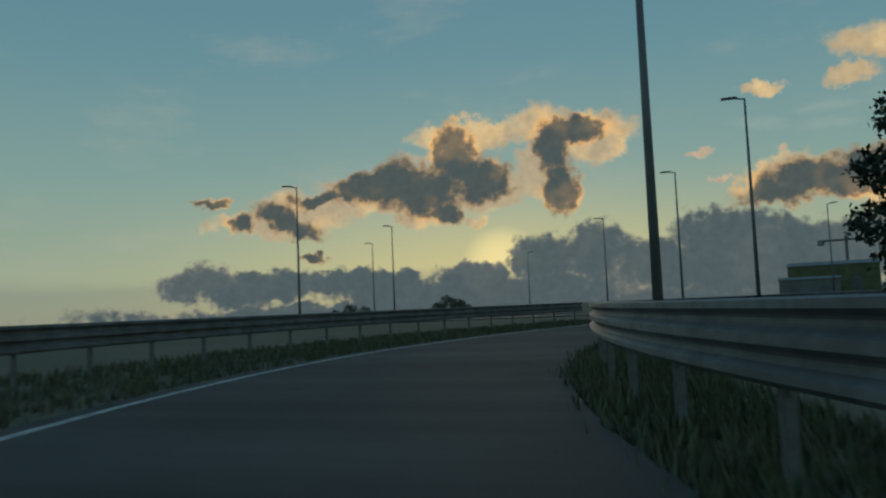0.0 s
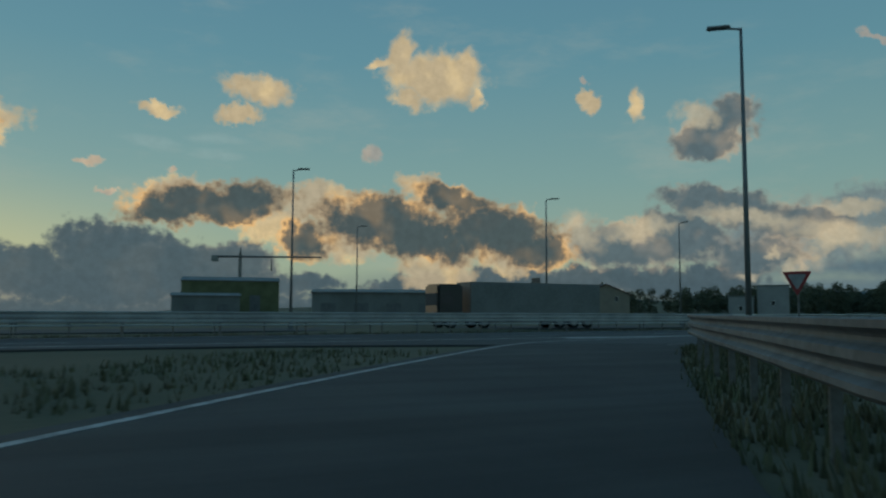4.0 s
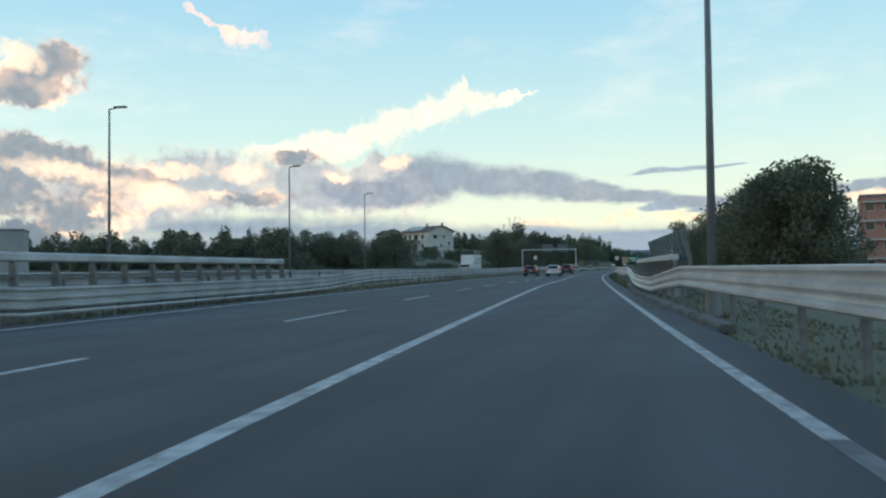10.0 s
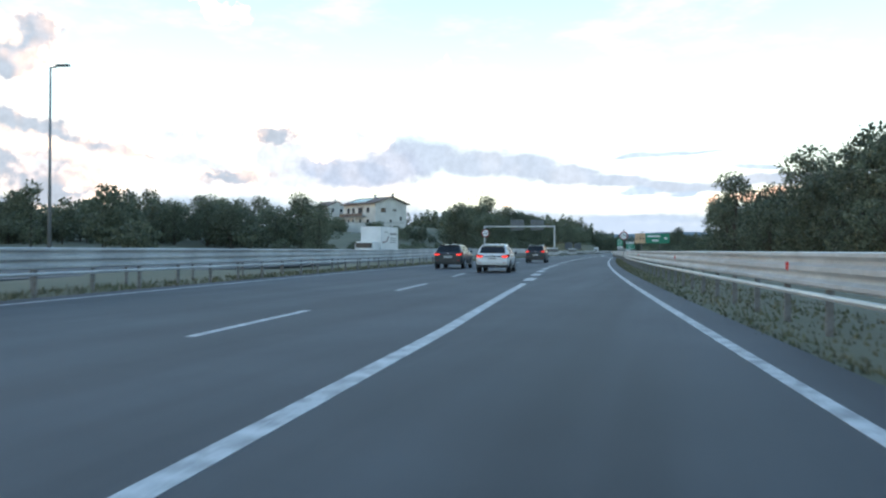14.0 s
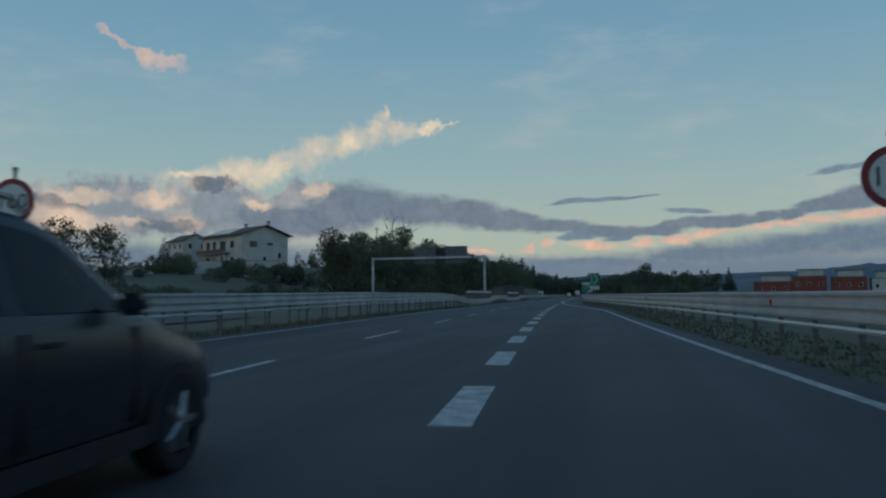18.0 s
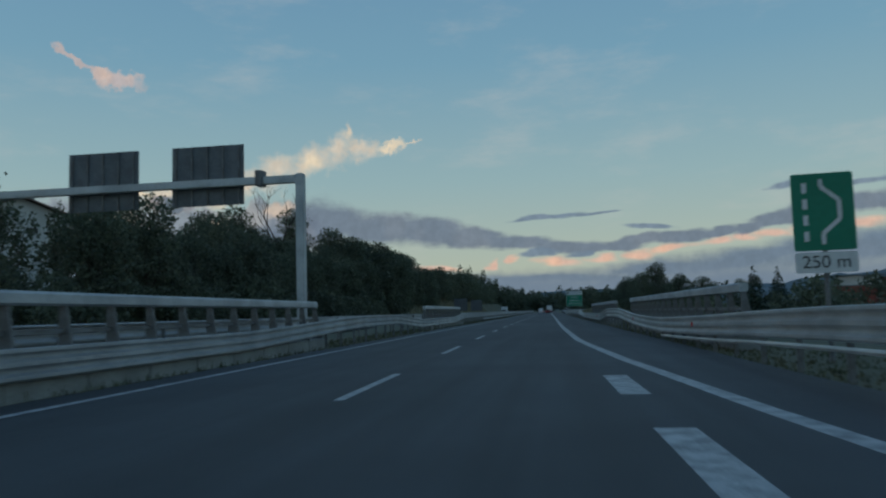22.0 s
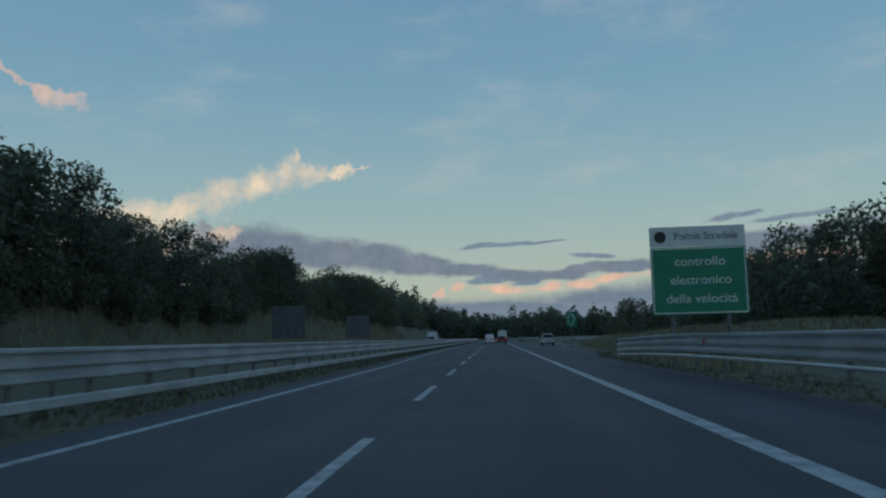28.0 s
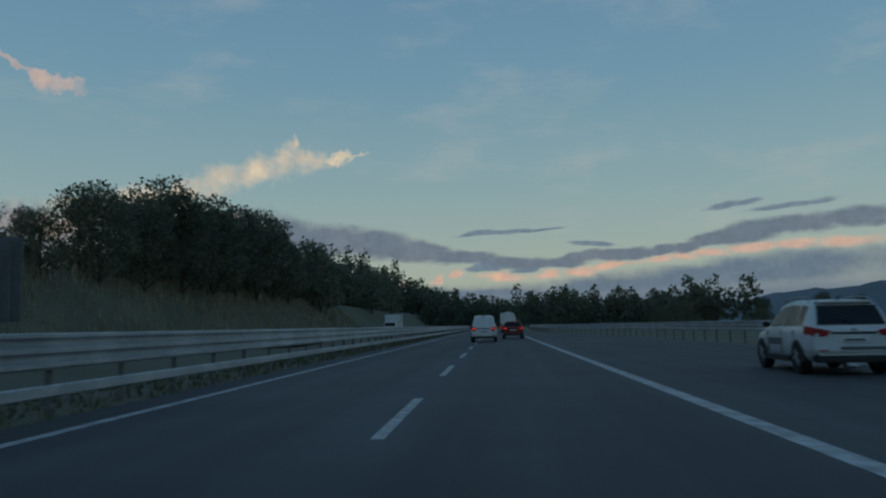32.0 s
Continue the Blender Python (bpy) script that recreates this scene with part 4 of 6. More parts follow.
for x, y, k in ((-65, -61.5, 0.95), (-67.5, -60, 0.7), (-62.8, -62.5, 0.7), (-81, -88.7, 0.7), (-84, -87, 0.6), (-78, -91, 0.55)):
    plant(5, x, y, k)
plant(3, -77, 315.5, 0.85, 10)
plant(4, -129.5, 341, 1.15, 0)
plant(0, -15.1, 502.8, 0.75, 0)
plant(4, 15, 425, 1.0, 0)
for x, y, k in ((-100, 266, 0.9), (-106, 262, 0.95), (-112, 268, 0.85), (-99, 275, 0.8), (-118, 260, 0.9)):
    plant(2 if k > 0.87 else 0, x, y, k)
grove(318, 336, -84, -38, 16, 21, (5,), 0.9, 1.3)
plant(6, 25.0, -6.6, 1.0, 40)


def far_trees(name, label, spots, seed, leaves=800, size=0.36):
    """Trees too far off to tell apart: (x, y, height, width) each."""
    rng = random.Random(seed)
    lobes, bm = [], bmesh.new()
    for x, y, tall, wide in spots:
        z = hill(x, y)
        rod(bm, (x, y, z - 0.3), (x, y, z + tall * 0.6), 0.16, 0.06, 5)
        for k in range(7):
            f = (k + 0.5) / 7
            a = k * 2.4 + rng.uniform(-0.5, 0.5)
            d = wide * 0.30 * math.sin(math.pi * (0.15 + 0.75 * f))
            w = wide * rng.uniform(0.24, 0.38) * (1.15 - 0.35 * f)
            lobes.append((x + math.cos(a) * d, y + math.sin(a) * d, z + tall * (0.14 + 0.80 * f), w, w, tall * 0.14))
    me = leaf_cloud(name, lobes, leaves * len(spots), size, LEAF, seed)
    crowns = tagged(new(name, me), label, "trees", kind="stuff")
    tagged(part("trunks", bm, BARK, crowns), kind="stuff")


rng = random.Random(61)
spots = []
for k in range(62):
    u = 52 + 158 * k / 61
    y = 232 + 26 * math.sin(k * 2.3) - 0.12 * u
    spots.append((edge_x(y) - u, y, 10.5 * (0.75 + 0.3 * abs(math.sin(k * 1.7))) * (0.6 if k < 5 else 1.0), rng.uniform(5.2, 7.2)))
for k in range(48):
    u = 50 + 160 * k / 47
    y = 243 + 9 * math.sin(k * 1.3)
    spots.append((edge_x(y) - u, y, 10.5 * (0.62 + 0.22 * abs(math.sin(k * 2.6))), rng.uniform(5.0, 7.0)))
for k in range(30):
    y = 262 + 14 * math.sin(k * 1.9)
    spots.append((edge_x(y) - 78 - 5.2 * k, y, 10.5 * (0.68 + 0.2 * abs(math.sin(k * 2.9))), rng.uniform(5.0, 7.0)))
far_trees("distant_trees", "line of dark broadleaf trees beyond the far carriageway", spots, 41)
spots = []
for k in range(70):
    y = rng.uniform(586, 720)
    spots.append((edge_x(y) - rng.uniform(26, 58), y, rng.uniform(9.5, 12.5), rng.uniform(6.0, 8.0)))
far_trees("distant_trees", "dark wood on the bank far ahead", spots, 42)


def far_woods():
    """Woods closing the view ahead, a strip of crowns."""
    rng = random.Random(77)
    lobes = []
    for i in range(330):
        u = rng.uniform(-190, 100)
        y = 840 + rng.uniform(-60, 120) - abs(u) * 0.5
        h = rng.uniform(10.5, 15) + (6 if u < -40 else 0)
        x = edge_x(y) + u
        b = max(0, hill(x, y))
        for k in range(3):
            lobes.append((x + rng.uniform(-3, 3), y + rng.uniform(-3, 3), b + h * (0.35 + 0.3 * k), 4.5 - k, 4.5 - k, h * 0.28))
    me = leaf_cloud("far_woods", lobes, 140000, 0.8, LEAF, 11)
    tagged(new("far_woods", me), "distant dark woods closing the view ahead", "woods", kind="stuff")


far_woods()


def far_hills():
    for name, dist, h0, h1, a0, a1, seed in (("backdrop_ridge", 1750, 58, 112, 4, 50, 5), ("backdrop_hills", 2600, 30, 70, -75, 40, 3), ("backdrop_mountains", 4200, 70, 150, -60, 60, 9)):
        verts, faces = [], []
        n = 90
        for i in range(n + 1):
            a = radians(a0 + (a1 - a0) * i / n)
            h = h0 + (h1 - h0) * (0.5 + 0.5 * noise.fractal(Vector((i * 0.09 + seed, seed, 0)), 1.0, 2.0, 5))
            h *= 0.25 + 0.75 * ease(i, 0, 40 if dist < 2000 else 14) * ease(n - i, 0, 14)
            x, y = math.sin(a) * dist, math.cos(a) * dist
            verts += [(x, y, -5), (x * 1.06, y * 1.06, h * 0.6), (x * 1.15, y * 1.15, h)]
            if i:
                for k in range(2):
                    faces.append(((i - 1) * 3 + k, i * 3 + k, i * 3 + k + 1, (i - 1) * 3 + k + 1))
        tagged(new(name, tag_mesh(name, verts, faces, HAZED_HILL, True)), "hazy blue hills on the horizon", "hills", kind="structure")


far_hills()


# ---------------------------------------------------------------- bridge parapets and the noise wall
def parapet(line, label, top=1.75, rails=True):
    """A bridge edge barrier: a broad steel beam on bracket posts over a concrete kerb."""
    root = thing("bridge_parapet", Matrix(), label, "parapet")
    v, f = sweep(line, [(-0.11, top - 0.23), (-0.11, top - 0.03), (-0.06, top), (0.10, top), (0.13, top - 0.05), (0.13, top - 0.21), (0.08, top - 0.25), (-0.08, top - 0.25)])
    part("top_beam", tag_mesh("top_beam", v, f, STEEL), STEEL, root, "broad galvanised top beam")
    for z in (0.62, 1.0) if rails else ():
        v, f = sweep(line, [(-0.03, z), (-0.03, z + 0.09), (0.03, z + 0.09), (0.03, z)])
        part("rail", tag_mesh("rail", v, f, POST), POST, root)
    v, f = sweep(line, [(-0.25, -0.15), (-0.25, 0.3), (-0.2, 0.34), (0.35, 0.34), (0.4, 0.3), (0.4, -0.15)])
    part("kerb", tag_mesh("kerb", v, f, CONCRETE), CONCRETE, root, "stained concrete kerb")
    bm = bmesh.new()
    prof = [(-0.10, 0.3), (0.30, 0.3), (0.26, 0.42), (0.06, top - 0.24), (-0.07, top - 0.24)]
    a, b = ([bm.verts.new((x, y, z)) for x, z in prof] for y in (-0.035, 0.035))
    bm.faces.new(a)
    bm.faces.new(b[::-1])
    for i in range(5):
        bm.faces.new((a[i], b[i], b[(i + 1) % 5], a[(i + 1) % 5]))
    me = from_bm("bracket_post", bm, POST)
    n = max(2, round((line[-1][1] - line[0][1]) / 1.6))
    for i in range(n + 1):
        k = i / n * (len(line) - 1)
        j = min(len(line) - 2, int(k))
        a, b = line[j], line[j + 1]
        o = part("bracket_post", me, POST, root)
        o.matrix_world = pose(a[0] + (b[0] - a[0]) * (k - j), a[1] + (b[1] - a[1]) * (k - j), 0, 0, 0, math.degrees(math.atan2(-a[3], a[4])) + 90)


parapet(along(56, 75, -3.6, 3), "grey steel bridge parapet beside the median", 1.7)
parapet(along(257, 280.5, -1.95, 3), "grey steel bridge parapet on the median side")
parapet(along(308, 330.5, -2.0, 3), "short grey steel parapet on the median side")
parapet(along(273.5, 300, 12.2, 3), "tall grey bridge parapet behind the guard rail")
parapet(along(311, 342, 12.2, 3), "tall grey bridge parapet behind the guard rail")
parapet(along(74.3, 96.5, 14.35, 3), "grey bridge parapet before the noise wall", 1.66, False)



def smoked(name, tint, clear):
    """Dirty see-through sheet: tinted, with a dull film and a gloss."""
    m = bpy.data.materials.new(name)
    m.use_nodes = True
    g = Nodes(m.node_tree)
    co = g.add("ShaderNodeTexCoord").outputs["Object"]
    t = g.add("ShaderNodeBsdfTransparent")
    t.inputs[0].default_value = rgba(tint)
    p = g.add("ShaderNodeBsdfPrincipled")
    p.inputs["Base Color"].default_value = (0.22, 0.31, 0.32, 1)
    p.inputs["Roughness"].default_value = 0.2
    x = g.add("ShaderNodeMixShader")
    g.link(g.smooth(g.noise(co, 1.4, 4.0, 0.6), 0.3, 0.7, clear, clear + 0.25), x.inputs[0])
    g.link(t.outputs[0], x.inputs[1])
    g.link(p.outputs[0], x.inputs[2])
    o = g.add("ShaderNodeOutputMaterial")
    g.link(x.outputs[0], o.inputs[0])
    return m


NOISE_PANEL = smoked("smoked_acrylic_panel", (0.56, 0.68, 0.69), 0.36)


def noise_wall():
    root = thing("noise_wall", Matrix(), "smoked see-through noise wall leaning over a bridge parapet", "noise wall")
    line = along(74.6, 91.0, 14.95, 1.5)
    for a, b in zip(line, line[1:]):
        for name, prof in (("lower_panel", [(-0.02, 0.25), (-0.02, 1.40), (0.02, 1.40), (0.02, 0.25)]), ("upper_panel", [(-0.02, 1.44), (-0.30, 2.62), (-0.26, 2.63), (0.02, 1.44)])):
            v, f = sweep([a, b], prof)
            part(name, tag_mesh(name, v, f, NOISE_PANEL), NOISE_PANEL, root)
    bm = boxed(-0.07, 0.09, -0.05, 0.05, 0, 1.42, bevel=0.01)
    for y0, y1 in ((-0.045, 0.045),):
        quad = [(-0.07, 1.42), (0.09, 1.42), (-0.20, 2.68), (-0.33, 2.68)]
        lo = [bm.verts.new((x, y0, z)) for x, z in quad]
        hi = [bm.verts.new((x, y1, z)) for x, z in quad]
        bm.faces.new(lo[::-1])
        bm.faces.new(hi)
        for k in range(4):
            bm.faces.new((lo[k], lo[(k + 1) % 4], hi[(k + 1) % 4], hi[k]))
    me = from_bm("wall_post", bm, POST)
    for x, y, z, nx, ny in line:
        o = part("wall_post", me, POST, root)
        o.matrix_world = pose(x, y, 0, 0, 0, math.degrees(math.atan2(-nx, ny)) + 90)
    bm = boxed(-0.20, -0.17, -0.3, 0.3, 1.85, 2.25, bevel=0.005)
    o = part("notice", bm, WHITE, root, "small white notice")
    part("illegible_line", boxed(-0.206, -0.199, -0.2, 0.2, 1.98, 2.08), BLACK, o, "dark bar of unreadable writing")
    o.matrix_world = pose(line[3][0], line[3][1] + 0.6, 0, 0, 0, math.degrees(math.atan2(-line[5][3], line[5][4])) + 90)


noise_wall()


def bridge_kerb():
    """Low concrete kerb stones under the verge rail on the bridge."""
    root = thing("bridge_kerb", Matrix(), "stained concrete kerb stones below the guard rail", "kerb")
    y = 57.0
    while y < 93:
        a = along(y, y + 3.4, lambda v: table(v, RIGHT_RAIL) - 0.16, 1.7)
        v, f = sweep(a, [(-0.16, -0.05), (-0.15, 0.07), (-0.11, 0.11), (0.14, 0.11), (0.16, 0.07), (0.16, -0.05)])
        part("kerb_stone", tag_mesh("kerb_stone", v, f, KERB), KERB, root)
        y += 3.75


bridge_kerb()

# expansion joints of the bridges: pale steel strips across the lanes
for y0 in (90.0,):
    v, f = sweep([(edge_x(y0) - 0.8, y0, 0, 0, -1), (edge_x(y0) + 12.0 - (1.5 if y0 > 200 else 0), y0 + 0.6, 0, 0, -1)], [(-0.045, 0.006), (0.045, 0.006), (0.045, -0.02), (-0.045, -0.02)])
    tagged(new("expansion_joint", tag_mesh("expansion_joint", v, f, CONCRETE)), "pale worn expansion joint across the lanes", "road joint", kind="structure")

# painted nose between the carriageway and the slip road
gore = along(4, 19, 8.0, 1.5)
v, f = [], []
for i, (x, y, z, nx, ny) in enumerate(gore):
    w = 0.55 * (1 - i / (len(gore) - 1)) + 0.14
    v += [(x - w, y, 0.005), (x + w * 0.8, y - 0.4, 0.005), (x + w * 0.8, y - 0.4, -0.01), (x - w, y, -0.01)]
    if i:
        q = i * 4
        f += [(q - 4, q - 3, q + 1, q), (q - 3, q - 2, q + 2, q + 1), (q - 1, q - 4, q, q + 3)]
tagged(new("trim_nose_marking", tag_mesh("trim_nose_marking", v, f, LINE)), "white painted nose where the slip road joins", "road marking", kind="structure")


# ---------------------------------------------------------------- signs
def lettering(text, size, material, m, parent, name="lettering", squash=1.0):
    cu = bpy.data.curves.new(name, "FONT")
    cu.body, cu.size, cu.align_x, cu.align_y, cu.extrude = text, size, "CENTER", "CENTER", 0.004
    tmp = new("tmp_text", cu)
    me = bpy.data.meshes.new_from_object(tmp)
    bpy.data.objects.remove(tmp)
    me.materials.clear()
    me.materials.append(material)
    ob = new(name, me)
    ob.parent = parent
    ob.matrix_local = m @ Matrix.Diagonal((squash, 1, 1, 1))
    return ob


def digits(text, size, material, m, parent, squash=1.0):
    """Each digit is a part of its own."""
    for i, c in enumerate(text):
        lettering(c, size, material, m @ pose((i - (len(text) - 1) / 2) * size * 0.60 * squash, 0, 0), parent, "numeral", squash)


def plate(w, h, t=0.03, r=0.05):
    """An upright panel with rounded corners that faces -y, centred."""
    bm = bmesh.new()
    pts = []
    for cx, cz, a0 in ((w / 2 - r, h / 2 - r, 0), (-w / 2 + r, h / 2 - r, 90), (-w / 2 + r, -h / 2 + r, 180), (w / 2 - r, -h / 2 + r, 270)):
        for k in range(5):
            a = radians(a0 + 22.5 * k)
            pts.append((cx + r * math.cos(a), cz + r * math.sin(a)))
    front = [bm.verts.new((x, -t, z)) for x, z in pts]
    back = [bm.verts.new((x, 0, z)) for x, z in pts]
    bm.faces.new(front)
    bm.faces.new(back[::-1])
    for i in range(len(pts)):
        j = (i + 1) % len(pts)
        bm.faces.new((front[j], front[i], back[i], back[j]))
    return bm


def disc(r, t, inner=0.0, n=40):
    bm = bmesh.new()
    rings = []
    for rad, y in ((r, -t), (r, 0), (inner, 0), (inner, -t)) if inner else ((r, -t), (r, 0)):
        rings.append([bm.verts.new((rad * math.cos(2 * math.pi * i / n), y, rad * math.sin(2 * math.pi * i / n))) for i in range(n)])
    for a, b in zip(rings, rings[1:] + (rings[:1] if inner else [])):
        for i in range(n):
            bm.faces.new((a[i], a[(i + 1) % n], b[(i + 1) % n], b[i]))
    if not inner:
        bm.faces.new(rings[0])
        bm.faces.new(rings[1][::-1])
    return bm


UP = pose(0, 0, 0, 90)  # lettering stands upright and faces -y


def stuck(bm, dx, dy, dz):
    bmesh.ops.translate(bm, verts=bm.verts, vec=(dx, dy, dz))
    return bm


def speed_sign(x, y, z, turn, label):
    root = thing("speed_limit_sign", pose(x, y, 0, 0, 0, turn), label, "road sign", "speed limit signs")
    part("post", rod(bmesh.new(), (0, 0.05, -0.3), (0, 0.05, z + 0.62), 0.035, 0.035, 10), POST, root)
    part("back_plate", stuck(disc(0.45, 0.02), 0, 0, z), GREY_BACK, root)
    part("face", stuck(disc(0.37, 0.012), 0, -0.02, z), WHITE, root, "white sign face")
    part("ring", stuck(disc(0.45, 0.014, 0.345), 0, -0.02, z), RED, root, "red ring")
    digits("100", 0.40, BLACK, pose(0, -0.034, z - 0.005) @ UP, root, 0.95)
    part("cap", rod(bmesh.new(), (0, 0.05, z + 0.6), (0, 0.05, z + 0.68), 0.05, 0.05, 8), POST, root)


speed_sign(-22.2, 183.5, 2.75, 4, "round white and red 100 limit sign on the verge")
speed_sign(-37.2, 184.4, 3.05, 4, "round white and red 100 limit sign in the median")


def police_sign():
    root = thing("speed_control_sign", pose(-28.72, 404.2, 0, 0, 0, -3), "large green speed control sign with white header panel", "road sign")
    part("green_panel", stuck(plate(3.1, 2.25), 0, 0, 2.92), GREEN, root, "green panel with white letters")
    part("header_panel", stuck(plate(3.1, 0.68), 0, 0, 4.40), WHITE, root, "white header panel")
    for w, h, z in ((3.1, 2.25, 2.92),):
        for sx in (-1, 1):
            part("border", boxed(sx * (w / 2 - 0.05) - 0.018, sx * (w / 2 - 0.05) + 0.018, -0.036, -0.029, z - h / 2 + 0.06, z + h / 2 - 0.06), WHITE, root)
        for sz in (-1, 1):
            part("border", boxed(-w / 2 + 0.06, w / 2 - 0.06, -0.036, -0.029, z + sz * (h / 2 - 0.05) - 0.018, z + sz * (h / 2 - 0.05) + 0.018), WHITE, root)
    lettering("Polizia Stradale", 0.34, BLACK, pose(0.28, -0.034, 4.40) @ UP, root, "header_lettering")
    part("crest", stuck(disc(0.2, 0.008), -1.2, -0.031, 4.40), BLACK, root, "dark round crest")
    for i, word in enumerate(("controllo", "elettronico", "della velocità")):
        lettering(word, 0.42, WHITE, pose(0.05, -0.034, 3.55 - 0.62 * i) @ UP, root, "lettering", 1.05)
    for sx in (-0.9, 0.9):
        part("post", rod(bmesh.new(), (sx, 0.08, -0.3), (sx, 0.08, 4.6), 0.06, 0.06, 10), POST, root)


police_sign()


def lay_by_sign(x, y, z0, w, h, turn, note):
    """A green panel with the white lay-by symbol and, below, a distance plate."""
    root = thing("lay_by_sign", pose(x, y, 0, 0, 0, turn), "green lay-by sign with a white arrow symbol" + (" and distance plate" if note else ""), "road sign", "lay-by signs")
    zc = z0 + h / 2
    part("panel", stuck(plate(w, h), 0, 0, zc), GREEN, root)
    t = 0.036 * w
    pts = [(-0.02, -0.42), (-0.02, -0.28), (0.26, -0.10), (0.26, 0.14), (-0.02, 0.32), (-0.02, 0.42)]
    bm = bmesh.new()
    for (a, b), (c, d) in zip(pts, pts[1:]):
        p, q = Vector((a * w, 0, b * h)), Vector((c * w, 0, d * h))
        n = (q - p).cross(Vector((0, 1, 0))).normalized() * t
        vs = [bm.verts.new(v) for v in (p - n, p + n, q + n, q - n)]
        bm.faces.new(vs)
    bmesh.ops.translate(bm, verts=bm.verts, vec=(0, -0.036, zc))
    bmesh.ops.solidify(bm, geom=bm.faces[:], thickness=0.006)
    part("arrow_symbol", bm, WHITE, root, "white lane symbol")
    for i in range(4):
        part("symbol_dash", boxed(-0.33 * w, -0.25 * w, -0.037, -0.031, zc + (-0.38 + 0.21 * i) * h, zc + (-0.25 + 0.21 * i) * h), WHITE, root)
    if note:
        part("distance_plate", stuck(plate(w, 0.42), 0, 0, z0 - 0.24), WHITE, root, "white distance plate")
        lettering("250 m", 0.36, BLACK, pose(0, -0.034, z0 - 0.24) @ UP, root, "plate_lettering")
    part("post", rod(bmesh.new(), (0, 0.06, -0.3), (0, 0.06, z0 + h * 0.9), 0.05, 0.05, 10), POST, root)


lay_by_sign(-26.4, 268.3, 2.2, 1.16, 1.58, -6, True)
lay_by_sign(-28.6, 455.0, 2.1, 1.05, 1.5, -4, False)


def road_number_sign():
    root = thing("direction_sign", pose(-19.3, 178.9, 0, 0, 0, 0), "beige and green direction sign on one post", "road sign")
    part("number_panel", stuck(plate(0.98, 0.95), -1.15, 0, 2.4), BEIGE, root, "beige number panel")
    digits("253", 0.46, BLACK, pose(-1.15, -0.034, 2.4) @ UP, root)
    part("green_panel", stuck(plate(2.25, 0.95), 0.5, 0, 2.4), GREEN, root, "green panel")
    for x0, x1, z in ((-0.45, 0.75, 2.62), (0.0, 0.6, 2.2), (1.15, 1.4, 2.42)):
        part("illegible_line", boxed(x0, x1, -0.037, -0.031, z - 0.09, z + 0.09), WHITE, root, "white bar of unreadable writing")
    for sx in (-1.0, 0.7):
        part("post", rod(bmesh.new(), (sx, 0.06, -0.3), (sx, 0.06, 2.8), 0.045, 0.045, 10), POST, root)


road_number_sign()


# white sheet turned grey: the shade on the sign's face is in the colour
SHADED_SHEET = surface("shaded_sign_sheet", (0.34, 0.34, 0.35), 0.6, other=(0.25, 0.25, 0.26), scale=3, fine=15)


def yield_sign():
    root = thing("give_way_sign", pose(-2.05, 10.5, 0, 0, 0, 22), "large triangular give way sign with red border", "road sign")

    def triangle(side, y, t):
        bm = bmesh.new()
        r, h = 0.05, side * 0.866
        pts = []
        for cx, cz, a0 in ((-side / 2 + 1.7 * r, 2 * h / 3 - h / 3 - r, 90), (0, -2 * h / 3 + 2 * r, 210), (side / 2 - 1.7 * r, 2 * h / 3 - h / 3 - r, 330)):
            for k in range(5):
                a = radians(a0 + 30 * k)
                pts.append((cx + r * math.cos(a), cz + r * math.sin(a)))
        fr = [bm.verts.new((x, y - t, z)) for x, z in pts]
        bk = [bm.verts.new((x, y, z)) for x, z in pts]
        bm.faces.new(fr)
        bm.faces.new(bk[::-1])
        for i in range(len(pts)):
            j = (i + 1) % len(pts)
            bm.faces.new((fr[j], fr[i], bk[i], bk[j]))
        return bm

    part("border", stuck(triangle(1.2, 0, 0.03), 0, 0, 2.62), RED, root, "red border darkened as if backlit")
    part("face", stuck(triangle(0.78, -0.03, 0.008), 0, 0, 2.62), SHADED_SHEET, root, "white face greyed as if in shade")
    part("post", rod(bmesh.new(), (0, 0.06, -0.3), (0, 0.06, 2.9), 0.04, 0.04, 10), POST, root)


yield_sign()


def gantry():
    root = thing("sign_gantry", Matrix(), "grey steel gantry with two sign backs over opposite lanes", "gantry")
    for x in (-42.05, -58.9):
        part("column", boxed(x - 0.16, x + 0.16, 281.5, 281.9, -0.3, 7.05, bevel=0.03), STEEL, root)
        part("footing", boxed(x - 0.4, x + 0.4, 281.2, 282.2, -0.3, 0.35, bevel=0.03), CONCRETE, root)
    part("beam", boxed(-58.74, -42.21, 281.55, 281.85, 6.68, 7.0, bevel=0.03), STEEL, root)
    for x0, x1 in ((-52.6, -49.35), (-47.8, -44.6)):
        p = part("sign_panel", boxed(x0, x1, 281.94, 282.0, 5.95, 8.5, bevel=0.01), GREY_BACK, root, "dark back of a large sign")
        for k in range(5):
            x = x0 + 0.2 + (x1 - x0 - 0.4) * k / 4
            part("stiffener", boxed(x - 0.03, x + 0.03, 281.88, 281.94, 5.98, 8.47), POST, p)
    part("bracket", boxed(-43.9, -43.6, 281.4, 281.95, 6.6, 7.25, bevel=0.02), POST, root)


gantry()


def sign_back(x, y, w, h, z0, legs, label):
    root = thing("billboard", pose(x, y, hill(x, y)), label, "road sign")
    part("panel", boxed(-w / 2, w / 2, -0.03, 0.03, z0, z0 + h, bevel=0.008), GREY_BACK, root)
    for i in range(legs):
        u = -w / 2 + w * (i + 0.5) / legs
        part("post", rod(bmesh.new(), (u, -0.09, -0.4), (u, -0.09, z0 + h * 0.95), 0.045, 0.045, 8), POST, root)


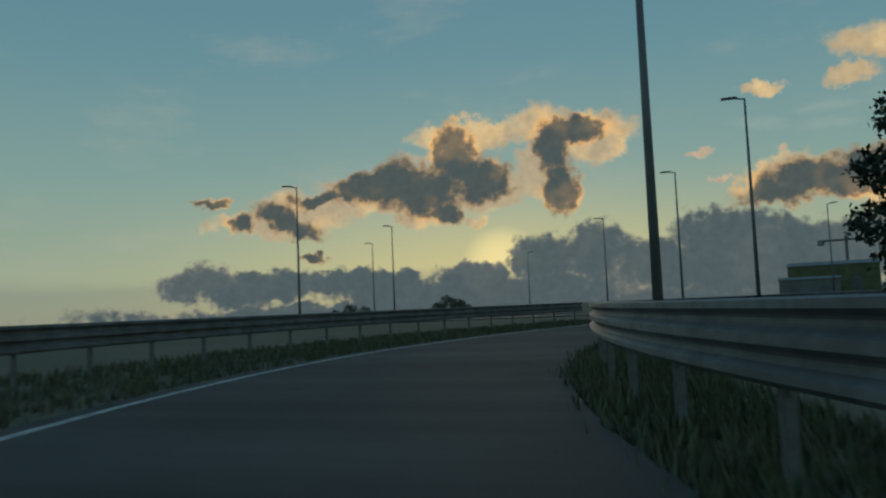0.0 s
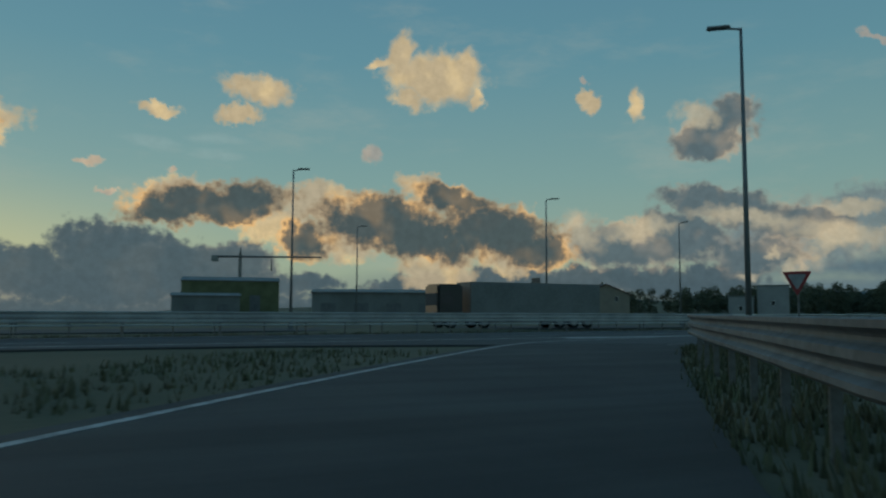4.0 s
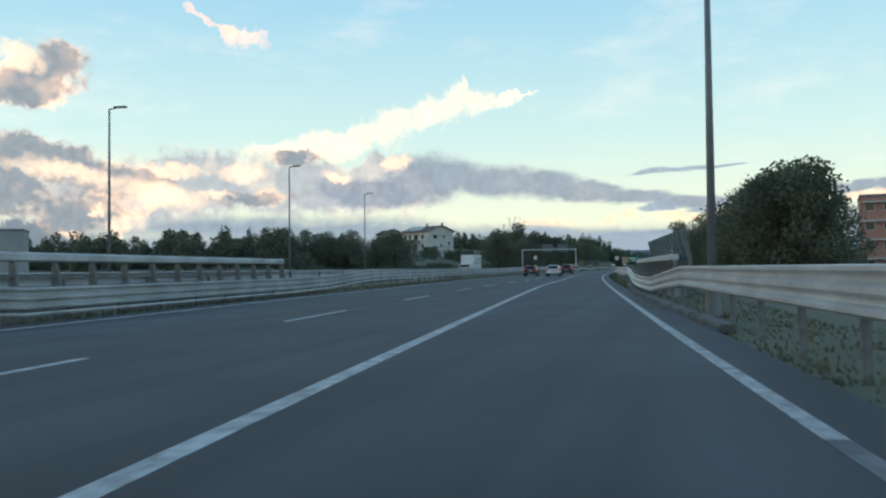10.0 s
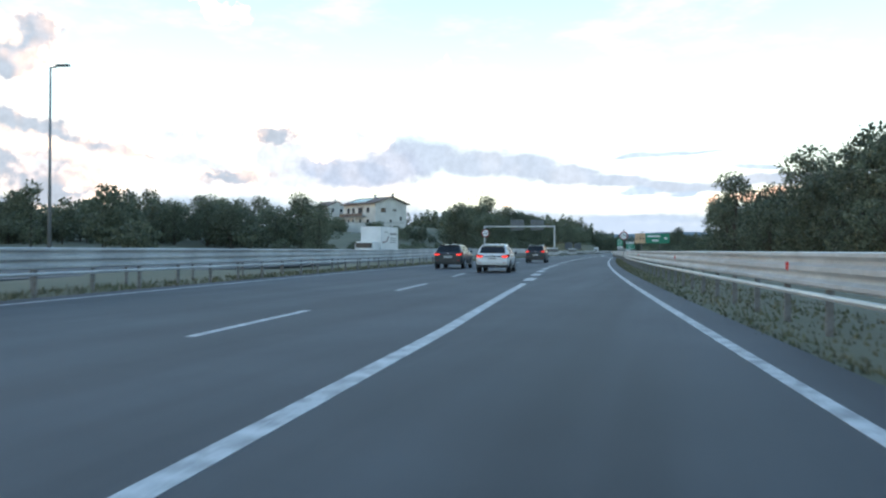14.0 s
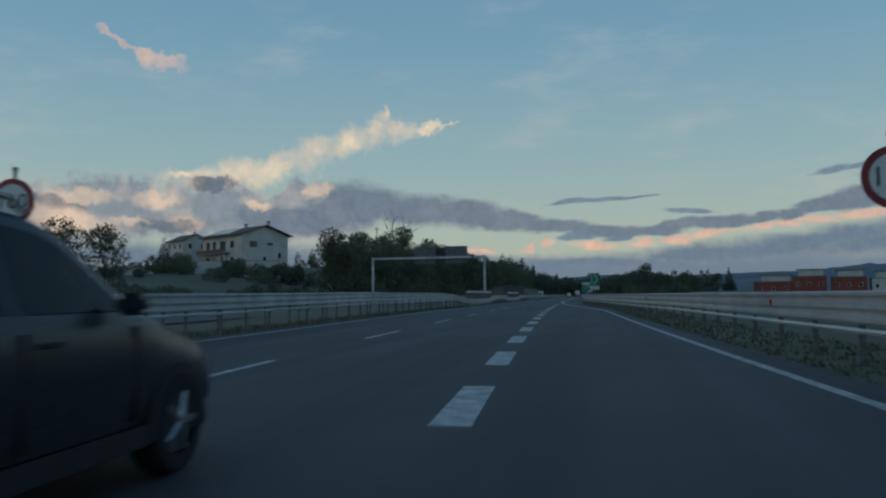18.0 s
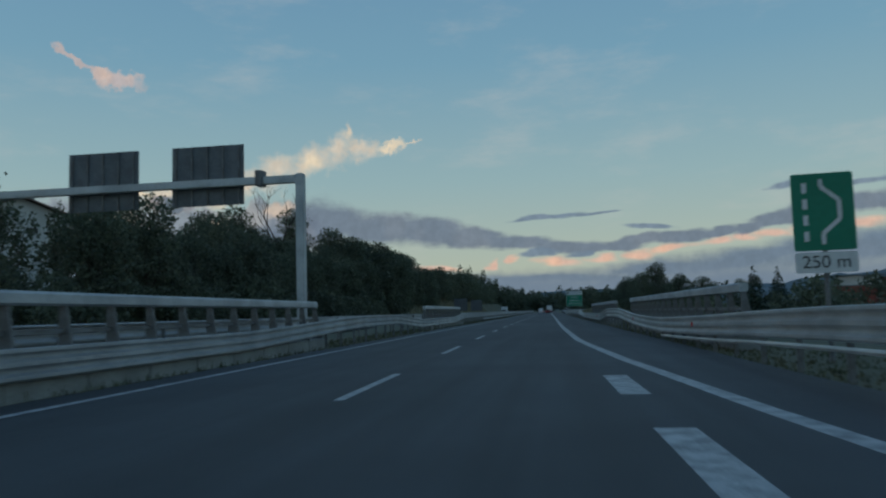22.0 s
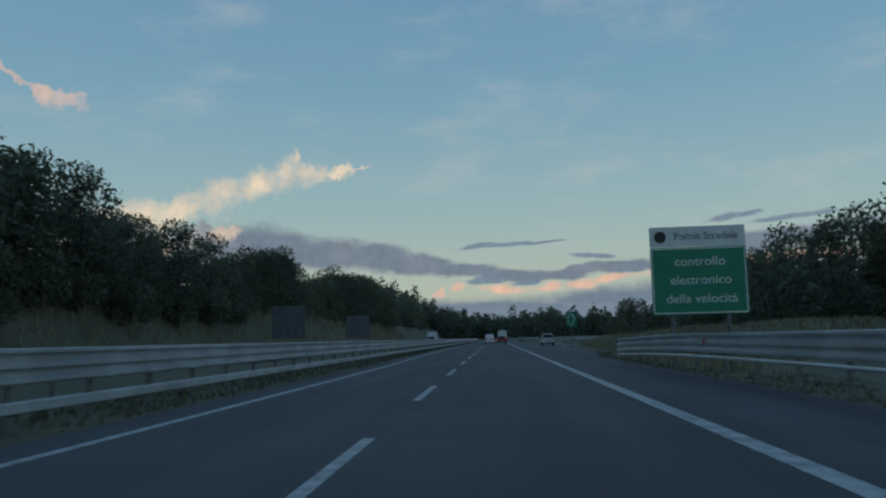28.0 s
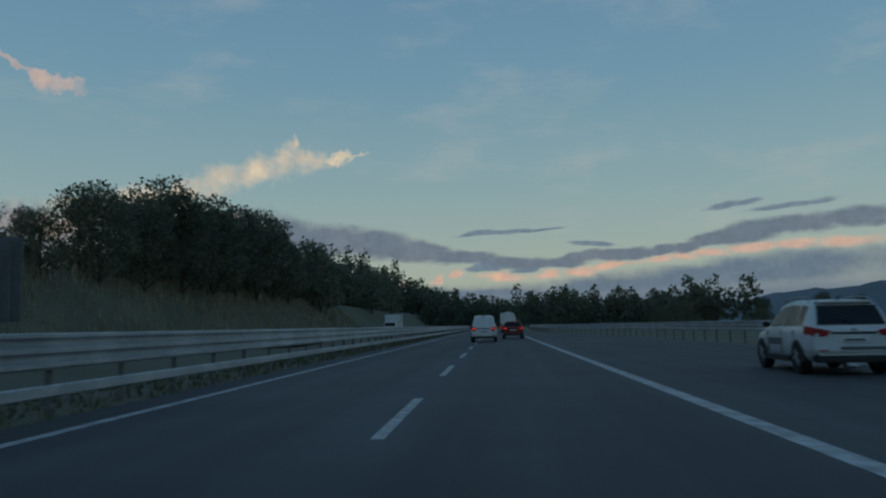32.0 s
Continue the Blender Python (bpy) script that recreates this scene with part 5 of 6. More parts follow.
# ---------------------------------------------------------------- buildings
DARK_FRAME = surface("dark_window_frame", (0.07, 0.055, 0.045), 0.6)


def window(parent, x0, x1, z0, z1, y, frame=None, sill=True):
    """A recessed window in a wall that faces -y, in the parent's axes."""
    bm = bmesh.new()
    t = 0.07
    for a in ((x0, x1, z0, z0 + t), (x0, x1, z1 - t, z1), (x0, x0 + t, z0 + t, z1 - t), (x1 - t, x1, z0 + t, z1 - t)):
        box(bm, a[0], a[1], y - 0.05, y + 0.02, a[2], a[3])
    w = part("window", bm, frame or WHITE, parent)
    part("pane", boxed(x0 + t, x1 - t, y - 0.02, y + 0.01, z0 + t, z1 - t), WINDOW, w, "dark glass pane")
    if sill:
        part("sill", boxed(x0 - 0.08, x1 + 0.08, y - 0.14, y + 0.02, z0 - 0.08, z0 - 0.005), CONCRETE, w)
    return w


def gable_roof(x0, x1, y0, y1, z, rise, over=0.6, t=0.22):
    """A roof with its ridge along x."""
    bm = bmesh.new()
    ym = (y0 + y1) / 2
    prof = [(y0 - over, z - 0.12), (ym, z + rise), (y1 + over, z - 0.12), (y1 + over, z - 0.12 + t), (ym, z + rise + t), (y0 - over, z - 0.12 + t)]
    rings = [[bm.verts.new((x, y, h)) for y, h in prof] for x in (x0 - over, x1 + over)]
    n = len(prof)
    for i in range(n):
        j = (i + 1) % n
        bm.faces.new((rings[0][i], rings[0][j], rings[1][j], rings[1][i]))
    for r, s in ((rings[0], 1), (rings[1], -1)):
        bm.faces.new([r[k] for k in (0, 1, 4, 5)][::s])
        bm.faces.new([r[k] for k in (1, 2, 3, 4)][::s])
    return bm


def gable_walls(x0, x1, y0, y1, z0, z1, rise):
    bm = bmesh.new()
    ym = (y0 + y1) / 2
    prof = [(y0, z0), (y1, z0), (y1, z1), (ym, z1 + rise), (y0, z1)]
    a = [bm.verts.new((x0, y, h)) for y, h in prof]
    b = [bm.verts.new((x1, y, h)) for y, h in prof]
    bm.faces.new(a[::-1])
    bm.faces.new(b)
    for i in range(5):
        j = (i + 1) % 5
        bm.faces.new((a[i], a[j], b[j], b[i]))
    return bm


def villa():
    z = 6.5
    root = thing("villa", pose(-115, 355, z, 0, 0, -33), "three-storey pale rendered villa with a balcony on the hillside", "house")
    part("wall", gable_walls(-9.5, 9.5, -6.7, 6.7, -1.5, 10.4, 2.4), WALL_WHITE, root, "pale rendered walls")
    part("roof", gable_roof(-9.5, 9.5, -6.7, 6.7, 10.4, 2.4, 1.0), ROOF, root, "low tiled gable roof")
    part("solar_panels", boxed(-7.5, 2.5, -0.1, 0.05, 0, 4.2), WINDOW, root, "dark solar panels on the roof").matrix_local = pose(0, -5.9, 11.05, -70)
    for x, y in ((7.4, 1.6), (-2.0, 1.0)):
        c = part("chimney", boxed(x, x + 0.7, y, y + 0.7, 11.5, 14.0, bevel=0.03), WALL_WHITE, root)
        part("chimney_cap", boxed(x - 0.1, x + 0.8, y - 0.1, y + 0.8, 14.0, 14.2, bevel=0.03), ROOF, c)
    for x0, x1, z0, z1 in ((-7.4, -5.8, 7.4, 9.2), (-4.2, -2.8, 7.4, 9.2), (-0.6, 2.0, 6.8, 9.2), (4.4, 6.0, 7.4, 9.0), (-7.4, -6.0, 3.2, 5.2), (-4.2, -2.8, 3.2, 5.2), (0.0, 1.6, 2.8, 5.2), (4.4, 5.8, 3.4, 5.0),
                           (-6.8, -5.0, -0.4, 1.8), (-2.4, -0.6, -0.4, 1.8)):
        window(root, x0, x1, z0, z1, -6.7, DARK_FRAME)
    side = new("gable_wall")
    side.parent = root
    side.matrix_local = pose(9.5, 0, 0, 0, 0, 90)
    for x0, x1, z0, z1 in ((-4.4, -2.4, 7.4, 8.9), (0.6, 2.2, 8.0, 8.6), (3.8, 4.6, 4.8, 6.2), (-0.6, 0.2, 3.4, 5.0)):
        window(side, x0, x1, z0, z1, 0.0, DARK_FRAME)
    b = part("balcony", boxed(-9.8, 4.0, -8.4, -6.7, 5.9, 6.15, bevel=0.03), CONCRETE, root)
    part("balustrade", boxed(-9.8, 4.0, -8.4, -8.3, 6.15, 7.1), ROOF, b, "brown balustrade")
    for x in (-9.6, -5.2, -0.8, 3.7):
        part("column", boxed(x - 0.15, x + 0.15, -8.3, -8.0, -1.5, 5.9, bevel=0.02), WALL_WHITE, b)
    w = thing("garden_wall", pose(-110, 338, 1.6, 0, 0, 20), "pale retaining wall below the villa", "wall")
    part("wall_face", boxed(-14, 11, -0.2, 0.2, 3.0, 8.4, bevel=0.05), WALL_WHITE, w)
    part("coping", boxed(-14.1, 11.1, -0.28, 0.28, 8.4, 8.55, bevel=0.02), CONCRETE, w)


villa()


def cottage(x, y, z, w, d, h, rise, turn, label, roof=None, wall=None, wins=3):
    root = thing("house", pose(x, y, z, 0, 0, turn), label, "house")
    part("wall", gable_walls(-w / 2, w / 2, -d / 2, d / 2, -2.0, h, rise), wall or WALL_WHITE, root)
    part("roof", gable_roof(-w / 2, w / 2, -d / 2, d / 2, h, rise, 0.5), roof or ROOF, root)
    part("chimney", boxed(w * 0.2, w * 0.2 + 0.6, 0.3, 0.9, h + rise * 0.4, h + rise + 0.9), wall or WALL_WHITE, root)
    side = new("gable_wall")
    side.parent = root
    side.matrix_local = pose(w / 2, 0, 0, 0, 0, 90)
    for u in (-d * 0.24, d * 0.22):
        window(side, u - 0.55, u + 0.55, h - 2.0, h - 0.6, 0.0)
    for i in range(wins):
        u = -w / 2 + w * (i + 0.5) / wins
        window(root, u - 0.5, u + 0.5, h - 1.9, h - 0.6, -d / 2)
    return root


cottage(-136, 364, 7.2, 9, 8, 9.6, 1.9, -33, "smaller grey house behind the villa")
cottage(-122.5, 316, 3.4, 9, 7, 3.4, 1.4, -30, "low pale house with a brown roof", wins=4)
cottage(-173, 126, 0, 16, 15, 6.8, 3.0, -15, "wide detached house with a low gable and chimneys", wall=WALL_TAN, wins=5)


def block(name, label, category, x, y, z0, w, d, h, turn, wall, rows=2, cols=4, roof=SHED, parapet_h=0.4, win=(1.0, 1.2)):
    """A flat-roofed block with a grid of windows on the side that faces the road."""
    root = thing(name, pose(x, y, 0, 0, 0, turn), label, category)
    part("wall", boxed(-w / 2, w / 2, -d / 2, d / 2, z0, z0 + h, bevel=0.02), wall, root)
    part("roof", boxed(-w / 2 - 0.15, w / 2 + 0.15, -d / 2 - 0.15, d / 2 + 0.15, z0 + h, z0 + h + parapet_h, bevel=0.03), roof, root)
    for r in range(rows):
        for c in range(cols):
            u = -w / 2 + w * (c + 0.5) / cols
            zc = z0 + h * (r + 0.5) / rows
            window(root, u - win[0] / 2, u + win[0] / 2, zc - win[1] / 2, zc + win[1] / 2, -d / 2, sill=False)
    return root


# sheds and yards seen across the carriageway from the bend
def shed(x, y, w, d, h, turn, label, wall=SHED, doors=3):
    root = thing("warehouse", pose(x, y, 0, 0, 0, turn), label, "warehouse")
    part("wall", gable_walls(-w / 2, w / 2, -d / 2, d / 2, -0.3, h, h * 0.12), wall, root)
    part("roof", gable_roof(-w / 2, w / 2, -d / 2, d / 2, h, h * 0.12, 0.25, 0.15), SHED, root)
    for i in range(doors):
        u = -w / 2 + w * (i + 0.5) / doors
        part("door", boxed(u - 1.2, u + 1.2, -d / 2 - 0.05, -d / 2 + 0.02, -0.2, h * 0.6), GREY_BACK, root)
    part("gutter", boxed(-w / 2 - 0.2, w / 2 + 0.2, -d / 2 - 0.3, -d / 2 - 0.12, h - 0.12, h + 0.03), POST, root)
    return root


shed(-101, 28, 21, 12, 4.4, 70, "low industrial shed with a pale base", SHED, 4)
shed(-168, 15, 22, 14, 8.4, 80, "tall netted shed on the skyline", GREEN_NET, 2)
shed(-153, 7, 14, 10, 4.6, 84, "rounded low shed in front of the works", SHED, 2)
block("workshop", "plain pale box of a workshop beside a lower annexe", "building", -123.5, 146, -0.3, 7.5, 8, 8.6, 40, WALL_GREY, 1, 1)
block("annexe", "low pale annexe beside the workshop", "building", -128.5, 140, -0.3, 6, 8, 5.8, 40, WALL_GREY, 1, 1)


def crane():
    root = thing("tower_crane", pose(-230, 28, 0, 0, 0, 70), "distant tower crane with a long jib", "crane")
    part("mast", rod(bmesh.new(), (0, 0, 0), (0, 0, 20), 0.55, 0.5, 4), POST, root)
    part("jib", rod(bmesh.new(), (-9, 0, 19.0), (26, 0, 19.0), 0.4, 0.25, 4), POST, root)
    part("apex", rod(bmesh.new(), (0, 0, 19), (0, 0, 22), 0.45, 0.12, 4), POST, root)
    part("counterweight", boxed(-9, -7, -0.8, 0.8, 17.4, 19.2, bevel=0.05), CONCRETE, root)
    part("hook", rod(bmesh.new(), (10, 0, 19), (10, 0, 14.5), 0.08, 0.3, 5), POST, root)


crane()


def apartments():
    root = block("apartment_block", "pink and white apartment block behind the trees", "building", 30, 196, -0.5, 20, 12, 13.4, -10, surface("pale_pink_render", (0.46, 0.24, 0.19), 0.85), 4, 7, SHED, 0.5, (1.5, 1.5))
    for r in range(4):
        part("balcony", boxed(-9.8, 9.8, -6.9, -6.0, 2.6 + 3.3 * r - 0.6, 2.6 + 3.3 * r - 0.35, bevel=0.02), WALL_WHITE, root)
    top = part("yellow_box", boxed(-1.5, 6.5, -7.2, -1.0, 12.9, 16.6, bevel=0.03), YELLOW, root, "bright yellow box storey")
    window(top, -0.2, 1.8, 14.0, 15.6, -7.2)
    part("pale_bay", boxed(-2.0, 2.2, -6.6, -6.0, 1.0, 9.2, bevel=0.02), WALL_WHITE, root)


apartments()

for i, (x, y, w, h, c, lab) in enumerate(((25, 410, 10.5, 7.2, RED_WALL, "red brick apartment block below the road"), (34, 407.5, 8.8, 8.6, RED_WALL, "taller red brick block with a flat roof"),
                                          (43.5, 404.5, 8.6, 8.2, RED_WALL, "red brick block with pale stair bay"), (52, 401.5, 7, 7.6, WALL_WHITE, "white rendered block with small windows"))):
    b = block("apartment_block", lab, "building", x, y, -3.2, w, 9, h, -14, c, 2, 3, SHED, 0.25, (0.9, 1.1))
    part("penthouse", boxed(-w * 0.3, w * 0.42, -2, 3, h - 3.2 + 0.25, h - 3.2 + 2.0, bevel=0.03), WALL_WHITE, b)
    part("canopy", boxed(-w * 0.38, w * 0.48, -2.6, 3.4, h - 3.2 + 2.0, h - 3.2 + 2.2, bevel=0.03), SHED, b)

sign_back(-58.1, 458.1, 3.6, 3.4, 1.7, 4, "dark back of a large sign facing the opposite lanes")
sign_back(-57.7, 494.6, 3.6, 3.4, 1.7, 4, "dark back of a large sign facing the opposite lanes")
sign_back(-95, 55.6, 3.0, 4.6, 3.0, 2, "dark back of a tall billboard beyond the road")


# ---------------------------------------------------------------- vehicles
def loft(sections, caps=True):
    """A skin over rings of points; every ring has the same count."""
    bm = bmesh.new()
    rings = [[bm.verts.new(p) for p in s] for s in sections]
    n = len(rings[0])
    for a, b in zip(rings, rings[1:]):
        for i in range(n):
            j = (i + 1) % n
            bm.faces.new((a[i], a[j], b[j], b[i]))
    if caps:
        bm.faces.new(rings[0][::-1])
        bm.faces.new(rings[-1])
    return bm


def wheel(parent, x, y, r, w=0.22):
    bm = bmesh.new()
    s = 1 if x > 0 else -1
    prof = [(r * 0.62, 0), (r * 0.94, 0), (r, 0.03), (r, w - 0.03), (r * 0.94, w), (r * 0.62, w)]
    n = 26
    rings = []
    for rad, d in prof:
        rings.append([bm.verts.new((x - s * d, y + rad * math.cos(2 * math.pi * i / n), r + rad * math.sin(2 * math.pi * i / n))) for i in range(n)])
    for a, b in zip(rings, rings[1:]):
        for i in range(n):
            bm.faces.new((a[i], a[(i + 1) % n], b[(i + 1) % n], b[i]))
    wh = part("wheel", bm, TYRE, parent, "black tyre")
    bm = bmesh.new()
    rod(bm, (x - s * 0.16, y, r), (x - s * 0.03, y, r), r * 0.64, r * 0.6, 20)
    for k in range(5):
        a = 2 * math.pi * k / 5
        rod(bm, (x - s * 0.015, y, r), (x - s * 0.02, y + r * 0.58 * math.cos(a), r + r * 0.58 * math.sin(a)), 0.04, 0.03, 6)
    part("rim", bm, RIM, wh, "alloy rim")


def car(name, label, paint, m, L=4.4, W=1.84, H=1.62, belt=0.98, hood=0.92, nose=0.78, rear_rake=0.35, cab=(0.02, 0.72), screen=0.75, r=0.34, lit=True, category="car", rails=None, plain_rear=False, lift=0.0):
    """Rear at y = 0, front at y = L; one rounded skin, with the panes, lamps, wheels and trim laid on it."""
    root = thing(name, m, label, category)
    h = W / 2
    y1 = L * cab[1]
    line = [(-0.05, belt - 0.10), (-0.02, belt - 0.02), (0.03, belt + 0.03), (0.03 + rear_rake * 0.72, H - 0.17), (rear_rake + 0.10, H - 0.055), (rear_rake + 0.5, H - 0.012), (L * 0.42, H),
            (y1 - screen - 0.12, H - 0.03), (y1 - screen + 0.12, H - 0.11), (y1, belt + 0.05), (y1 + 0.14, belt + 0.0), (L - 0.55, hood), (L - 0.14, nose), (L, nose - 0.17)]
    wide = [(-0.05, 0.90), (0.06, 0.955), (0.3, 0.99), (0.8, 1.0), (L - 1.1, 1.0), (L - 0.5, 0.965), (L - 0.15, 0.88), (L, 0.76)]
    under = [(-0.05, 0.40), (0.25, 0.30), (L - 0.4, 0.28), (L, 0.36)]

    def top(y):
        return sum(table(y + d, line) for d in (-0.03, 0.0, 0.03)) / 3

    def section(y):
        """Half width at the belt and at the roof's edge, belt height and top."""
        zt = top(y)
        w = h * table(y, wide)
        g = min(1.0, max(0.0, (zt - belt) / (H - belt)))
        return w, w * (0.955 - 0.235 * g), min(belt, zt - 0.06), zt

    rings = []
    n = 46
    for i in range(n + 1):
        y = -0.05 + (L + 0.05) * i / n
        w, wr, zb, zt = section(y)
        lo = table(y, under)
        half = [(w * 0.85, lo), (w * 0.96, lo + 0.10), (w, zb * 0.66), (w * 0.995, zb - 0.16), (w * 0.975, zb - 0.05), (w * 0.955, zb), (wr, max(zb + 0.015, zt - 0.085)), (wr * 0.95, zt - 0.035), (wr * 0.80, zt - 0.008), (wr * 0.4, zt)]
        rings.append([(x, y, z) for x, z in half] + [(-x, y, z) for x, z in reversed(half)])
    me = from_bm("body", loft(rings), paint, True)
    me.set_sharp_from_angle(angle=radians(38))
    part("body", me, paint, root)

    def side_x(y, z):
        w, wr, zb, zt = section(y)
        k = min(1.0, max(0.0, (z - zb) / max(0.02, zt - 0.085 - zb)))
        return w * 0.955 + (wr - w * 0.955) * k

    def sheet(rows, nm, lab="dark glass"):
        bm = bmesh.new()
        vs = [[bm.verts.new(p) for p in row] for row in rows]
        fs = [bm.faces.new((a[i], a[i + 1], b[i + 1], b[i])) for a, b in zip(vs, vs[1:]) for i in range(len(a) - 1)]
        bmesh.ops.solidify(bm, geom=fs, thickness=0.008)
        part(nm, bm, CAR_GLASS, root, lab)

    def slope(z, front):
        """y at which the rear or front window's slope is z high."""
        lo, hi = (L * 0.42, y1 + 0.1) if front else (0.0, L * 0.4)
        for _ in range(24):
            mid = (lo + hi) / 2
            if (top(mid) > z) == front:
                lo = mid
            else:
                hi = mid
        return lo

    for nm, front, z0, z1, out in (("rear_window", False, belt + 0.07, H - 0.15, -0.014), ("windscreen", True, belt + 0.10, H - 0.12, 0.014)):
        if plain_rear and not front:
            continue
        rows = []
        for k in range(6):
            z = z0 + (z1 - z0) * k / 5
            y = slope(z, front)
            x = side_x(y, z) * 0.90 - 0.02
            rows.append([(x * u, y + out * (1 + 0.6 * (1 - u * u)), z) for u in (-1, -0.6, -0.2, 0.2, 0.6, 1)])
        sheet(rows, nm)
    ya, yb = rear_rake + 0.10, y1 - 0.16
    spans = ((0.02, 0.20), (0.23, 0.56), (0.59, 1.0)) if not plain_rear else ((0.66, 1.0),)
    for side in (-1, 1):
        for fa, fb in spans:
            rows = []
            for k in range(5):
                row = []
                for j in range(7):
                    y = ya + (yb - ya) * (fa + (fb - fa) * j / 6)
                    zl, zh = belt + 0.045, max(belt + 0.06, top(y) - 0.115)
                    z = zl + (zh - zl) * k / 4
                    row.append((side * (side_x(y, z) + 0.007), y, z))
                rows.append(row)
            sheet(rows, "side_window")
        wheel(root, side * (h + 0.012), L * 0.19, r)
        wheel(root, side * (h + 0.012), L * 0.80, r)
        for yc in (L * 0.19, L * 0.80):
            # flat black plate on the body side stands for the well's shade
            arch = bmesh.new()
            q = r + 0.055
            rim_pts = [(yc + q, 0.27)] + [(yc + q * math.cos(math.pi * k / 14), r + q * math.sin(math.pi * k / 14)) for k in range(15)] + [(yc - q, 0.27)]
            deep = [arch.verts.new((side * (h - 0.2), y, z)) for y, z in rim_pts]
            edge = [arch.verts.new((side * (h + 0.006), y, z)) for y, z in rim_pts]
            arch.faces.new(edge)
            for k in range(len(rim_pts) - 1):
                arch.faces.new((deep[k], deep[k + 1], edge[k + 1], edge[k]))
            part("wheel_arch", arch, TRIM, root, "black wheel arch plate standing in for the shaded well")
        part("sill", boxed(side * h - 0.04, side * h + 0.012, L * 0.19 + r + 0.06, L * 0.80 - r - 0.06, 0.25, 0.38, bevel=0.012), TRIM, root, "dark sill")
        mirror = boxed(side * (h + 0.07) - 0.09, side * (h + 0.07) + 0.09, y1 - 0.44, y1 - 0.32, belt + 0.02, belt + 0.15, bevel=0.035)
        part("mirror", mirror, TRIM if paint is WHITE_PAINT else paint, root, "wing mirror")
        for f in (0.40, 0.62):
            y = ya + (yb - ya) * f
            part("door_handle", boxed(side * (h * 0.985) - 0.014, side * (h * 0.985) + 0.022, y, y + 0.18, belt - 0.13, belt - 0.10, bevel=0.006), paint, root)
        for f in (0.215, 0.575, 0.99):
            y = ya + (yb - ya) * f
            part("door_seam", boxed(side * (h - 0.03), side * (h + 0.003), y - 0.006, y + 0.006, 0.42, belt - 0.05) if side > 0 else boxed(-h - 0.003, -h + 0.03, y - 0.006, y + 0.006, 0.42, belt - 0.05), BLACK, root, "dark door seam")
        lamp_z = belt + lift
        lamp = bmesh.new()
        near, outer = [], []
        tall = 0.24 if plain_rear else 0.0
        for u, z in ((0.50, lamp_z - 0.06), (0.58, lamp_z - 0.15), (0.84, lamp_z - 0.20 - tall), (0.925, lamp_z - 0.14), (0.90, lamp_z + 0.02)):
            near.append(lamp.verts.new((side * h * u, -0.066 if u < 0.8 else -0.045, z)))
            outer.append(lamp.verts.new((side * h * (u + 0.085 if u > 0.8 else u), 0.30 if u > 0.8 else 0.05, z + (0.03 if u > 0.8 else 0))))
        lamp.faces.new(near)
        lamp.faces.new(outer[::-1])
        for k in range(5):
            lamp.faces.new((near[k], near[(k + 1) % 5], outer[(k + 1) % 5], outer[k]))
        tl = part("tail_lamp", lamp, TAIL, root, "red wrap-round tail lamp")
        if lit:
            part("lit_strip", boxed(side * h * 0.745 - 0.15, side * h * 0.745 + 0.15, -0.082, -0.06, lamp_z - 0.135, lamp_z - 0.085, bevel=0.008), TAIL_LIT, tl, "lit red strip")
        part("headlamp", boxed(side * h * 0.62 - 0.16, side * h * 0.62 + 0.16, L - 0.20, L - 0.03, nose - 0.2, nose - 0.07, bevel=0.02), CAR_GLASS, root)
        part("reflector", boxed(side * h * 0.72 - 0.10, side * h * 0.72 + 0.10, -0.098, -0.08, 0.50, 0.54, bevel=0.006), TAIL, root, "red bumper reflector")
        if rails:
            ra, rb = rear_rake + 0.25, y1 - screen - 0.1
            bar = bmesh.new()
            pts = [(ra, H - 0.05), (ra + 0.12, H + 0.035), ((ra + rb) / 2, H + 0.055), (rb - 0.12, H + 0.03), (rb, H - 0.05)]
            for (a, p), (b, q) in zip(pts, pts[1:]):
                rod(bar, (side * h * 0.70, a, p), (side * h * 0.70, b, q), 0.02, 0.02, 6)
            part("roof_rail", bar, rails, root, "roof rail")
    part("rear_bumper", boxed(-h * 0.90, h * 0.90, -0.095, 0.18, 0.44, 0.63, bevel=0.055), paint, root)
    part("bumper_cladding", boxed(-h * 0.89, h * 0.89, -0.088, 0.2, 0.27, 0.46, bevel=0.04), TRIM, root, "dark lower bumper")
    part("lamp_bar", boxed(-h * 0.50, h * 0.50, -0.062, -0.03, belt - 0.13, belt - 0.08, bevel=0.008), TRIM, root, "dark strip between the lamps")
    if not plain_rear:
        z = belt + 0.12
        part("rear_wiper", rod(bmesh.new(), (0, slope(z, False) - 0.045, z), (-0.34, slope(z + 0.1, False) - 0.04, z + 0.1), 0.012, 0.008, 5), TRIM, root)
        part("spoiler", boxed(-h * 0.66, h * 0.66, rear_rake - 0.10, rear_rake + 0.16, H - 0.105, H - 0.045, bevel=0.022), paint, root)
        part("aerial", rod(bmesh.new(), (0, rear_rake + 0.35, H - 0.02), (0, rear_rake + 0.22, H + 0.07), 0.03, 0.008, 6), TRIM, root, "short roof aerial")
    else:
        part("door_seam", boxed(-0.006, 0.006, -0.060, -0.03, 0.5, belt - 0.02), BLACK, root, "dark seam between the rear doors")
        part("roof_lamp", boxed(-0.12, 0.12, slope(H - 0.14, False) - 0.03, slope(H - 0.14, False) + 0.02, H - 0.14, H - 0.10, bevel=0.008), TAIL, root)
    part("front_bumper", boxed(-h * 0.74, h * 0.74, L - 0.14, L + 0.05, 0.26, 0.46, bevel=0.04), TRIM, root)
